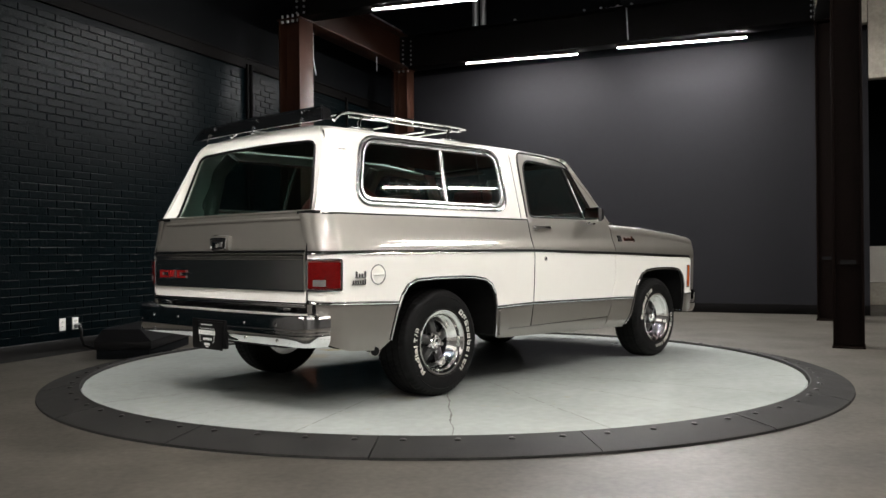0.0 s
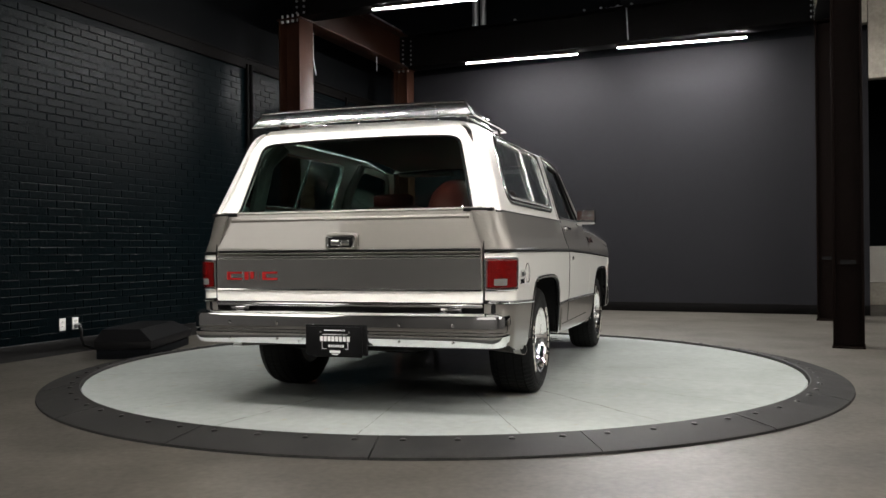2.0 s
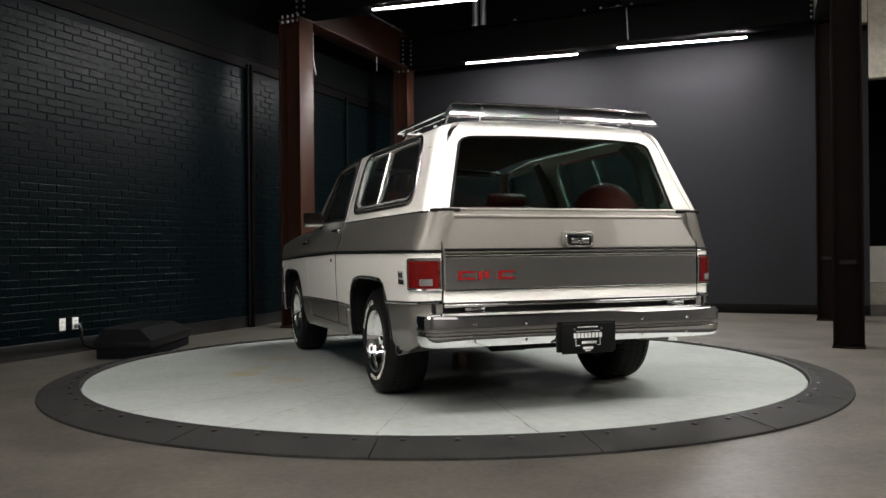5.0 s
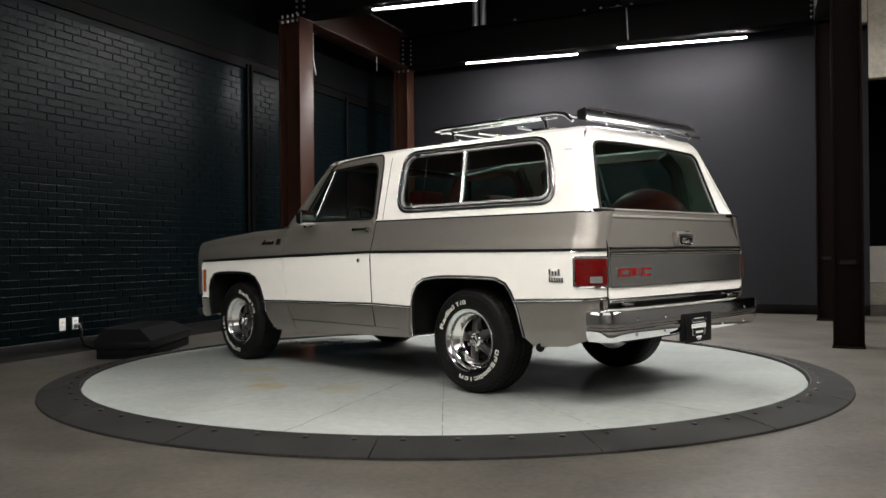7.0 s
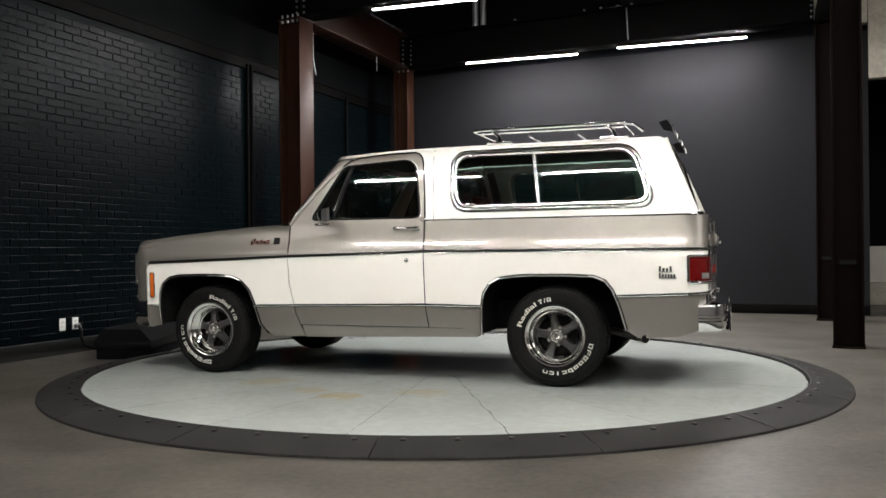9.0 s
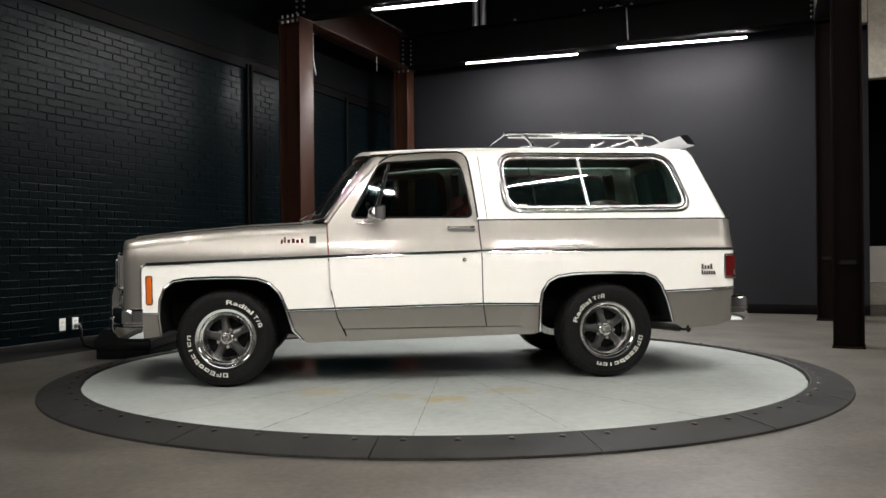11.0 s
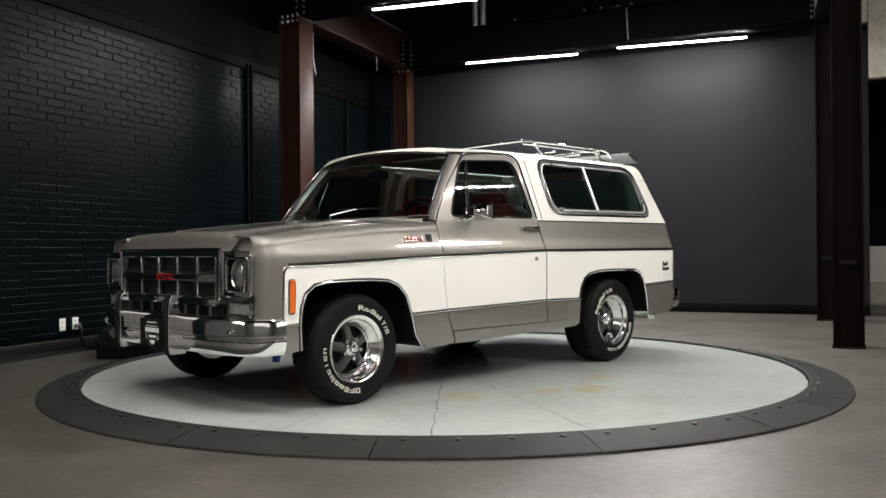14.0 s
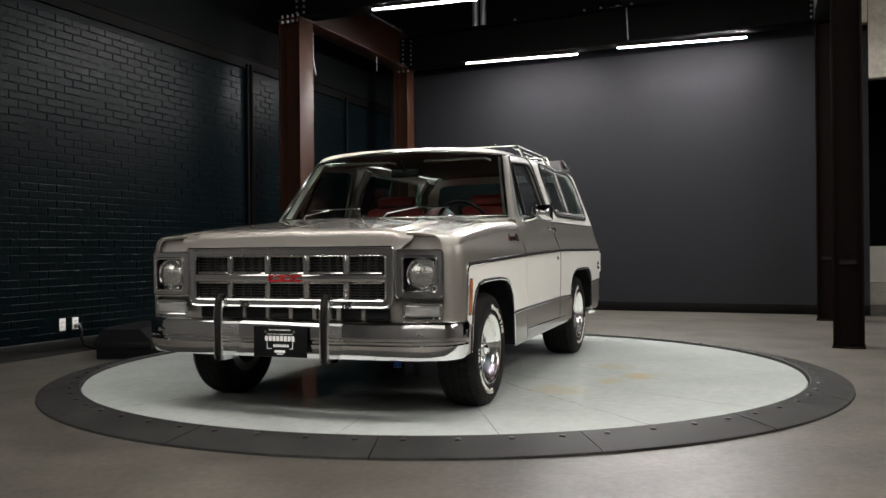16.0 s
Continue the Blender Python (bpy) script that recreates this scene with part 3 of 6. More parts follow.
def build_turntable():
    ring = empty("turntable_ring", Matrix.Translation((0.006, -0.004, 0)), label="dark ramped ring of bolted plates round the turntable", category="turntable ring")
    n = 17
    for k in range(n):
        a0, a1 = radians(-96.9 + k * 360 / n) + 0.0009, radians(-96.9 + (k + 1) * 360 / n) - 0.0009
        bm = bmesh.new()
        rows = []
        for i in range(13):
            a = a0 + (a1 - a0) * i / 12
            c, s = math.cos(a), math.sin(a)
            rows.append([bm.verts.new((r * c, r * s, z)) for r, z in ((2.722, -0.06), (2.722, 0.014), (2.730, 0.019), (2.980, -0.020), (2.999, -0.027), (3.004, FLOOR - 0.02))])
        for A, B in zip(rows, rows[1:]):
            for j in range(5):
                bm.faces.new((A[j], B[j], B[j + 1], A[j + 1]))
        bm.faces.new(rows[0][::-1])
        bm.faces.new(rows[-1])
        bmesh.ops.recalc_face_normals(bm, faces=bm.faces)
        pl = part("plate", bm, RING_MAT, ring)
        for f in (0.12, 0.38, 0.64, 0.89):
            a = a0 + (a1 - a0) * f
            part("bolt", lathe([(0.0, 0.0065), (0.012, 0.006), (0.018, 0.002), (0.018, -0.01), (0, -0.01)], 10, "z", False), RING_BOLT, pl).location = (2.785 * math.cos(a), 2.785 * math.sin(a), 0.0105)

    disc = empty("turntable_disc", label="pale grey painted revolving disc with fine cracks and stains", category="turntable")
    bm = lathe([(0.0, 0.0), (2.708, 0.0), (2.716, -0.006), (2.716, -0.06), (0.0, -0.06)], 160, "z", False)
    part("platform", bm, DISC_MAT, disc, smooth=False)
    seam = mat("disc_seam", (0.045, 0.042, 0.036), 0.6, vary=0.3, scale=15)
    rnd = random.Random(5)
    for k in range(20):              # fine seams between the disc's twenty sectors, chipped here and there
        a = radians(44.1 + 18 * k)
        heavy = k in (0, 1, 4, 7, 10, 13, 16)
        bm = bmesh.new()
        pr = []
        for i in range(48):
            r = 0.62 + 2.085 * i / 47
            off = rnd.uniform(-0.002, 0.002) + (0.006 * math.sin(i * 0.7 + k) if heavy else 0)
            wd = 0.0024 + (rnd.uniform(0.001, 0.006) if heavy and rnd.random() < 0.3 else 0)
            c, s = math.cos(a), math.sin(a)
            pr.append([bm.verts.new((r * c - (off + d) * s, r * s + (off + d) * c, 0.0010)) for d in (-wd, wd)])
        for A, B in zip(pr, pr[1:]):
            if heavy or rnd.random() < 0.75:
                bm.faces.new((A[0], B[0], B[1], A[1]))
        tagged(part("seam", bm, seam, disc, smooth=False), kind="stuff")
    bm = bmesh.new()
    for k in range(96):
        q = [bm.verts.new((r * math.cos(a), r * math.sin(a), 0.0012)) for r, a in ((0.617, k * math.tau / 96), (0.622, k * math.tau / 96), (0.622, (k + 1) * math.tau / 96), (0.617, (k + 1) * math.tau / 96))]
        bm.faces.new(q)
    part("hub_seam", bm, seam, disc, smooth=False)
    return disc


def build_clutter():
    # drive unit of the turntable against the brick wall
    ob = empty("drive_unit", Matrix.Translation((-3.20, 0.895, FLOOR)), label="flat black metal drive housing with sloped lid on the floor", category="machine box")
    part("housing", box((0.012, 0.012, 0), (0.50, 1.23, 0.10), 0.006), DARK, ob)
    part("skirt", box((0, 0, 0.09), (0.52, 1.25, 0.165), 0.004), BLACK, ob)
    bm = bmesh.new()
    A = [bm.verts.new(q) for q in ((-0.004, -0.004, 0.165), (0.524, -0.004, 0.165), (0.524, 1.254, 0.165), (-0.004, 1.254, 0.165))]
    B = [bm.verts.new(q) for q in ((0.02, 0.14, 0.262), (0.37, 0.14, 0.262), (0.37, 1.12, 0.262), (0.02, 1.12, 0.262))]
    bm.faces.new(B), bm.faces.new(A[::-1])
    for i in range(4):
        bm.faces.new((A[i - 1], A[i], B[i], B[i - 1]))
    bmesh.ops.recalc_face_normals(bm, faces=bm.faces)
    part("lid", bm, BLACK, ob, smooth=False)
    M, ln = frame_of(*LW)
    for x in (3.27, 3.43):
        o = empty("wall_outlet", M @ Matrix.Translation((x, -0.0, 0.19)), label="white duplex power outlet on the black brick wall", category="outlet", group="wall outlets")
        part("cover_plate", box((-0.036, -0.012, 0), (0.036, 0.0, 0.118), 0.004), OUTLET, o)
        for z in (0.03, 0.072):
            part("socket", box((-0.016, -0.015, z), (0.016, -0.011, z + 0.026), 0.003), OUTLET, o)
            for sx in (-0.007, 0.007):
                part("slot", box((sx - 0.0015, -0.0160, z + 0.010), (sx + 0.0015, -0.0148, z + 0.020)), BLACK, o, smooth=False)
    w = lambda x, y, z: M @ Vector((x, y, z))
    cable = empty("power_cable", label="thick black cable from the outlet to the drive housing", category="cable")
    part("plug", tube([w(3.43, -0.014, 0.225), w(3.43, -0.06, 0.225)], 0.026, 12), GALV, cable, "grey metal plug")
    e = Vector((-3.20, 1.30, 0.02))
    pts = [w(3.43, -0.055, 0.225), w(3.43, -0.085, 0.19), w(3.43, -0.085, 0.10), w(3.45, -0.10, 0.03)]
    pts += [pts[-1].lerp(e, 0.5) + Vector((0, 0, -0.02)), e]
    part("cord", tube(pts, 0.016, 10), BLACK, cable)


def lay_bricks():
    """The courses of painted bricks; those beside the turntable are single pieces, the rest one mesh."""
    M, ln = frame_of(*LW)
    wall = bpy.data.objects["wall_west"]
    me = mesh_of("brick", box((0.0025, 0.0005, 0.002), (0.2125, 0.02, 0.0725), 0.006), BRICK)
    vs, fs = [], []
    bv = [v.co.copy() for v in me.vertices]
    bf = [tuple(p.vertices) for p in me.polygons]
    rnd = random.Random(3)
    course, row = 0.0745, 0
    z = 0.105
    while z < 3.3:
        x = 1.6 - (0.1075 if row % 2 else 0)
        while x < ln - 0.25:
            dy = rnd.uniform(-0.004, 0.003)
            if 3.27 > z + course:
                if 3.6 < x < 6.25 and 0.1 < z < 1.0:
                    ob = new("brick", me)
                    ob.parent = wall
                    ob.location = (x, dy, z)
                    ob.rotation_euler = (rnd.uniform(-0.012, 0.012), 0, rnd.uniform(-0.01, 0.01))
                else:
                    o = len(vs)
                    a = rnd.uniform(-0.01, 0.01)
                    vs += [(c.x + x, c.y + dy + a * c.x, c.z + z) for c in bv]
                    fs += [tuple(i + o for i in f) for f in bf]
            x += 0.2155
        z += course
        row += 1
    m2 = bpy.data.meshes.new("brickwork")
    m2.from_pydata(vs, [], fs)
    m2.materials.append(BRICK)
    ob = new("brickwork", m2)
    ob.parent = wall
    tagged(ob, kind="stuff")


# ---------------------------------------------------------------- the car's body surface
# car space: x forward from the rear axle, y to the car's left, z up from the disc
SIDE = [(0.28, 0.945), (0.33, 0.967), (0.42, 0.977), (0.54, 0.984), (0.66, 0.990), (0.86, 0.995), (0.92, 0.993), (0.95, 0.984), (0.985, 0.966), (1.03, 0.951), (1.08, 0.938), (1.13, 0.925), (1.2, 0.909)]
SIDE_Z = np.linspace(0.28, 1.2, 93)
SIDE_Y = np.convolve(np.pad(np.interp(SIDE_Z, *zip(*SIDE)), 3, mode="reflect", reflect_type="odd"), np.ones(7) / 7, "valid")


def lower_y(z):
    return float(np.interp(z, SIDE_Z, SIDE_Y))


def roof_z(x):
    return 1.718 - (0.034 * ((x - 0.8) / 0.9) ** 2 if x > 0.8 else 0.0)


def upper_y(x, z):
    w = min(max((z - 1.13) / (roof_z(x) - 1.13), 0.0), 0.9999)
    return (0.922 - 0.18 * w) * (1 - w ** 22) ** 0.34


def roof_at(x, y):
    lo, hi = 1.4, roof_z(x)
    for _ in range(30):
        m = (lo + hi) / 2
        lo, hi = (m, hi) if upper_y(x, m) > abs(y) else (lo, m)
    return lo


def side_y(x, z):
    return lower_y(z) if z < 1.13 else upper_y(x, z)


def side_place(u, z):
    """Point of the car's side; past the ends of the flank u runs round the corners."""
    x, inset = u, 0.0
    if u > 3.29:
        a = min((u - 3.29) / 0.10, 1.57)
        x, inset = 3.29 + 0.10 * math.sin(a), 0.10 * (1 - math.cos(a))
    if u < -0.84:
        a = min((-0.84 - u) / 0.15, 1.57)
        x, inset = -0.84 - 0.15 * math.sin(a), 0.15 * (1 - math.cos(a))
    return (x, side_y(x, z) - inset, z)


def fender_top(x):
    return interp(x, [(2.0, 1.130), (2.55, 1.106), (3.06, 1.062), (3.32, 1.030), (3.45, 1.014)])


def fender_place(u, s):
    """Like the side, but rolls over the top of the fender towards the hood."""
    x, y, _ = side_place(u, 0.9)
    h = fender_top(min(u, 3.42))
    r = 0.07
    s0 = h - r
    inset = lower_y(0.9) - y
    if s <= s0:
        return (x, lower_y(s) - inset, s)
    a = (s - s0) / r
    y0 = lower_y(s0) - inset
    if a <= 1.5:
        return (x, y0 - r * (1 - math.cos(a)), s0 + r * math.sin(a))
    return (x, y0 - r * (1 - math.cos(1.5)) - (a - 1.5) * r * math.sin(1.5), s0 + r * math.sin(1.5) + (a - 1.5) * r * math.cos(1.5))


REAR_R = 0.075


def rear_x(z, y=0.0):
    deep = 0.05 * min(max((1.60 - z) / 0.35, 0.0), 1.0)
    return -0.945 + (z - 1.15) * 0.415 + deep * min(max((0.85 - abs(y)) / 0.10, 0.0), 1.0)


def cap_place(u, z):
    """Side of the white top; past its end u runs round onto the sloping back."""
    x0 = rear_x(z, 0.85) + REAR_R
    d = x0 - u
    if d <= 0:
        return (u, upper_y(u, z), z)
    a = min(d / REAR_R, 1.56)
    return (x0 - REAR_R * math.sin(a), upper_y(x0, z) - REAR_R * (1 - math.cos(a)), z)


def back_place(y, z):
    return (rear_x(z, y), y, z)


def roof_place(x, y):
    if x >= -0.655:
        return (x, y, roof_at(x, y))
    a = min((-0.655 - x) / 0.07, 1.2)
    return (-0.655 - 0.07 * math.sin(a), y * (1 - 0.02 * a), roof_at(0, y) - 0.07 * (1 - math.cos(a)))


def hood_z(x, y):
    t = min(max((0.66 - abs(y)) / 0.05, 0), 1)
    bulge = t * t * (3 - 2 * t)
    return fender_top(x) + 0.004 + 0.016 * bulge + 0.014 * (1 - (y / 0.78) ** 2) + 0.008 * math.exp(-(abs(y) / 0.03))


def hood_place(u, y):
    bow = 0.03 * (1 - (y / 0.78) ** 2)
    if u <= 3.33:
        return (u + bow * max(0, (u - 2.9) / 0.43), y, hood_z(u, y))
    r = 0.05
    a = min((u - 3.33) / r, 1.5)
    over = max(0.0, (u - 3.33) / r - 1.5) * r
    z = hood_z(3.33, y) - r * (1 - math.cos(a)) - over
    return (3.33 + bow + r * math.sin(a) + over * 0.04, y, z)


ARCH_F = [(2.14, 0.293), (2.175, 0.315), (2.24, 0.39), (2.285, 0.535), (2.33, 0.645), (2.40, 0.715), (2.48, 0.746), (2.62, 0.757), (2.78, 0.757), (2.95, 0.752), (3.04, 0.737), (3.10, 0.69), (3.13, 0.61), (3.135, 0.50), (3.123, 0.367)]
ARCH_R = [(0.529, 0.331), (0.503, 0.345), (0.499, 0.55), (0.483, 0.635), (0.44, 0.70), (0.375, 0.735), (0.26, 0.752), (0.148, 0.757), (-0.10, 0.757), (-0.27, 0.750), (-0.345, 0.72), (-0.39, 0.665), (-0.433, 0.565), (-0.46, 0.47), (-0.479, 0.399)]
T1F, T1D, T1Q = ((3.262, 0.846), (1.991, 0.888)), ((1.991, 0.888), (0.921, 0.915)), ((0.921, 0.915), (-1.09, 0.917))
T2F, T2D, T2Q, T2R = ((2.29, 0.524), (1.94, 0.532)), ((1.947, 0.532), (0.912, 0.548)), ((0.912, 0.548), (0.49, 0.540)), ((-0.42, 0.619), (-1.09, 0.645))


def on(line, u):
    (a, b), (c, d) = line
    return b + (d - b) * (u - a) / (c - a)


def arange(a, b, step):
    return [a + step * k for k in range(1, int((b - a) / step) + 1)]


ZCUTS = arange(0.30, 0.90, 0.06) + arange(0.90, 1.13, 0.0115)


def strip_on(pts, place, r, sgn, lift=0.004, seg=8, closed=False):
    """A round moulding laid along (u, v) points of a surface."""
    out = []
    for (u0, v0), (u1, v1) in zip(pts, pts[1:] + ([pts[0]] if closed else [])):
        n = max(1, int(math.hypot(u1 - u0, v1 - v0) / 0.05))
        out += [(u0 + (u1 - u0) * k / n, v0 + (v1 - v0) * k / n) for k in range(n)]
    if not closed:
        out.append(pts[-1])
    res = []
    e = 1e-3
    for u, v in out:
        p = Vector(place(u, v))
        n = (Vector(place(u, v + e)) - Vector(place(u, v - e))).cross(Vector(place(u + e, v)) - Vector(place(u - e, v))).normalized()
        p += n * lift
        res.append((p.x, p.y * sgn, p.z))
    return tube(res, r, seg, closed)


def bars(rects, place, depth, name, material, flip=False):
    """Small raised plain bars on a surface: rects of (u0, v0, u1, v1)."""
    bm = bmesh.new()
    for u0, v0, u1, v1 in rects:
        q = [(u0, v0), (u1, v0), (u1, v1), (u0, v1)]
        a = [Vector(place(*c)) for c in q]
        n = (a[1] - a[0]).cross(a[3] - a[0]).normalized() * (-1 if flip else 1)
        lo = [bm.verts.new(p) for p in a]
        hi = [bm.verts.new(p + n * depth) for p in a]
        bm.faces.new(hi)
        for i in range(4):
            bm.faces.new((lo[i - 1], lo[i], hi[i], hi[i - 1]))
    bmesh.ops.recalc_face_normals(bm, faces=bm.faces)
    return mesh_of(name, bm, material)


DOOR_WINDOW = rounded([(1.845, 1.165), (1.625, 1.565), (1.05, 1.60), (0.972, 1.167)], [0.05, 0.06, 0.11, 0.05])
QUARTER_OUT = rounded([(0.775, 1.635), (-0.525, 1.635), (-0.675, 1.205), (0.735, 1.200)], 0.13, 7)
QUARTER_MID = rounded([(0.757, 1.617), (-0.510, 1.617), (-0.648, 1.226), (0.716, 1.221)], 0.115, 7)
QUARTER_IN = rounded([(0.738, 1.599), (-0.497, 1.599), (-0.618, 1.252), (0.697, 1.245)], 0.10, 7)


def build_side(car, s):
    """All panels of one flank; s is 1 for the left side, -1 for the right."""
    # fender
    top = [(3.43, fender_top(3.43) + 0.17)] + [(x, fender_top(x) + 0.185) for x in (3.2, 2.9, 2.6, 2.3, 2.03)]
    outer = [(3.425, 0.40)] + top + [(2.01, 1.125), (1.998, 0.892), (1.990, 0.70), (1.942, 0.473), (1.866, 0.305)] + ARCH_F + [(3.22, 0.352)]
    white = lambda u, v: int(u < 3.252 and v < on(T1F, u) and (v > 0.522 if u > 2.7 else v > on(T2F, u)))
    fender = part("fender", sheet("fender", outer, [], arange(2.0, 3.29, 0.09) + arange(3.29, 3.44, 0.018), ZCUTS + arange(0.93, 1.3, 0.012), fender_place, (TAUPE, WHITE), 0.012, s, [T1F, ((3.3, 0.522), (3.0, 0.522)), T2F, ((3.252, 0.3), (3.252, 1.0))], white), None, car)
    part("upper_moulding", strip_on([T1F[1], (3.22, on(T1F, 3.22)), (3.245, 0.83), (3.252, 0.80), (3.252, 0.535), (3.238, 0.522), (3.14, 0.520)], side_place, 0.006, s), CHROME, fender, "thin chrome moulding")
    part("moulding_insert", strip_on([(T1F[1][0], T1F[1][1] + 0.012), (3.22, on(T1F, 3.22) + 0.012)], side_place, 0.006, s, 0.001), BLACK, fender)
    part("lower_moulding", strip_on([T2F[1], T2F[0]], side_place, 0.007, s), CHROME, fender)
    # wider black tube under the chrome draws the shade along both its edges
    part("moulding_shade", strip_on([T2F[1], T2F[0]], side_place, 0.012, s, -0.003), BLACK, fender)
    part("arch_moulding", strip_on(ARCH_F[1:], side_place, 0.008, s, 0.002), CHROME, fender, "chrome wheel-arch lip")
    part("moulding_shade", strip_on(ARCH_F[1:], side_place, 0.012, s, -0.003), BLACK, fender)
    mk = part("side_marker", sheet("side_marker", rounded([(3.182, 0.585), (3.214, 0.585), (3.214, 0.770), (3.182, 0.770)], 0.012), [], [], [], lambda u, v: (u, side_place(u, v)[1] + 0.010, v), AMBER, 0.012, s), None, fender, "amber side marker lamp")
    part("marker_rim", strip_on(rounded([(3.178, 0.580), (3.218, 0.580), (3.218, 0.775), (3.178, 0.775)], 0.014), side_place, 0.005, s, 0.006, 6, True), CHROME, mk)
    sc = bars([(2.32, 0.985, 2.305, 1.012), (2.30, 0.992, 2.285, 1.03)] + [(2.275 - 0.03 * k, 0.990, 2.255 - 0.03 * k, 1.012 + 0.006 * (k % 2)) for k in range(4)], lambda u, v: (u, s * (side_place(u, v)[1] + 0.001), v), 0.008, "script_badge", SCRIPT, s < 0)
    part("script_badge", sc, None, fender, "red script badge drawn as plain bars")
    part("badge_plate", bars([(2.125, 0.988, 2.078, 1.035)], lambda u, v: (u, s * (side_place(u, v)[1] + 0.001), v), 0.007, "badge_plate", BLACK, s < 0), None, fender)
    # door
    outer = [(1.998, 1.118), (1.990, 0.892), (1.982, 0.70), (1.934, 0.473), (1.895, 0.392), (0.892, 0.392), (0.916, 0.548), (0.925, 0.917), (0.938, 1.13), (0.958, 1.40), (0.982, 1.56)] + [(0.995, 1.605), (1.02, 1.632), (1.06, 1.645), (1.30, 1.640), (1.50, 1.622), (1.565, 1.605), (1.62, 1.565), (1.80, 1.385), (1.93, 1.22)]
    dw = lambda u, v: int(on(T2D, u) < v < on(T1D, u))
    dplace = lambda u, v: (u, side_y(u, v), v)
    door = part("door", sheet("door", outer, [DOOR_WINDOW], arange(0.9, 2.0, 0.10), ZCUTS + arange(1.14, 1.66, 0.04), dplace, (TAUPE, WHITE, VINYL), 0.03, s, [T1D, T2D], dw), None, car)
    part("window_pane", sheet("window_pane", DOOR_WINDOW, [], arange(0.95, 1.85, 0.15), arange(1.16, 1.6, 0.06), lambda u, v: (u, 0.896 - (v - 1.165) * 0.318, v), GLASS, 0.004, s), None, door, "tinted door glass")
    part("window_gasket", strip_on(DOOR_WINDOW, dplace, 0.008, s, -0.002, 8, True), BLACK, door)
    part("vent_bar", strip_on([(1.665, 1.168), (1.555, 1.572)], dplace, 0.011, s, -0.008), BLACK, door)
    part("vent_trim", strip_on([(1.682, 1.168), (1.572, 1.572)], dplace, 0.005, s, -0.004), CHROME, door)
    part("upper_moulding", strip_on(list(T1D), dplace, 0.006, s), CHROME, door)
    part("moulding_insert", strip_on([(a, b + 0.012) for a, b in T1D], dplace, 0.006, s, 0.001), BLACK, door)
    part("lower_moulding", strip_on(list(T2D), dplace, 0.007, s), CHROME, door)
    part("moulding_shade", strip_on(list(T2D), dplace, 0.012, s, -0.003), BLACK, door)
    hd = bmesh.new()
    add_box(hd, (0.965, side_y(1, 1.085) + 0.016, 1.078), (1.155, side_y(1, 1.085) + 0.034, 1.100), 0.007)
    add_box(hd, (1.128, side_y(1, 1.085) - 0.004, 1.076), (1.158, side_y(1, 1.085) + 0.03, 1.102), 0.006)
    add_box(hd, (0.960, side_y(1, 1.085) - 0.004, 1.062), (1.005, side_y(1, 1.085) + 0.03, 1.104), 0.010)
    bmesh.ops.transform(hd, matrix=Matrix.Diagonal((1, s, 1, 1)), verts=hd.verts)
    bmesh.ops.recalc_face_normals(hd, faces=hd.faces)
    part("door_handle", hd, CHROME, door, "chrome door handle")
    lk = lathe([(0.0, 0.010), (0.010, 0.010), (0.016, 0.006), (0.017, -0.006), (0, -0.006)], 20, "y", False)
    bmesh.ops.transform(lk, matrix=Matrix.Translation((1.045, s * 0.995, 0.862)) @ Matrix.Diagonal((1, s, 1, 1)), verts=lk.verts)
    part("lock", lk, CHROME, door)
    # mirror on its arm
    mb = bmesh.new()
    yb = side_y(1.72, 1.15)
    add_tube(mb, [(1.74, yb - 0.005, 1.135), (1.73, yb + 0.05, 1.145), (1.68, yb + 0.10, 1.175)], [0.016, 0.012, 0.010], 10)
    add_box(mb, (1.68, yb - 0.01, 1.120), (1.80, yb + 0.018, 1.138), 0.007)
    m = Matrix.Translation((1.655, yb + 0.105, 1.192)) @ Matrix.Rotation(radians(14), 4, "Z")
    hz = [(-0.035, 1.0), (-0.020, 1.05), (0.02, 0.86), (0.05, 0.62), (0.065, 0.32)]
    rows = [[mb.verts.new(m @ Vector((a, 0.078 * k * yy, 0.056 * k * zz))) for yy, zz in ((-1, -0.85), (-0.85, -1), (0.85, -1), (1, -0.85), (1, 0.85), (0.85, 1), (-0.85, 1), (-1, 0.85))] for a, k in hz]
    for A, B in zip(rows, rows[1:]):
        for k in range(8):
            mb.faces.new((A[k - 1], A[k], B[k], B[k - 1]))
    mb.faces.new(rows[0]), mb.faces.new(rows[-1])
    bmesh.ops.transform(mb, matrix=Matrix.Diagonal((1, s, 1, 1)), verts=mb.verts)
    bmesh.ops.recalc_face_normals(mb, faces=mb.faces)
    part("wing_mirror", mb, CHROME, door, "chrome door mirror on a short arm")
    part("shut_line", strip_on([(0.934, 1.140), (0.921, 0.917), (0.912, 0.548), (0.890, 0.395)], side_place, 0.0035, s, 0.0, 6), BLACK, door)
    # rocker
    part("rocker_panel", sheet("rocker", [(1.885, 0.385), (1.860, 0.300), (0.535, 0.330), (0.535, 0.385)], [], arange(0.6, 1.8, 0.2), [0.32, 0.34, 0.36], lambda u, v: (u, lower_y(v), v), TAUPE, 0.02, s), None, car)
    # quarter panel
    outer = [(0.930, 1.143), (0.917, 0.917), (0.908, 0.548), (0.884, 0.390)] + [(0.535, 0.390)] + ARCH_R + [(-0.557, 0.346), (-0.805, 0.363), (-0.95, 0.41), (-1.075, 0.46), (-1.075, 1.150)]
    qw = lambda u, v: int(v < on(T1Q, u) and (v > on(T2Q, u) if u > 0.1 else v > on(T2R, u)))
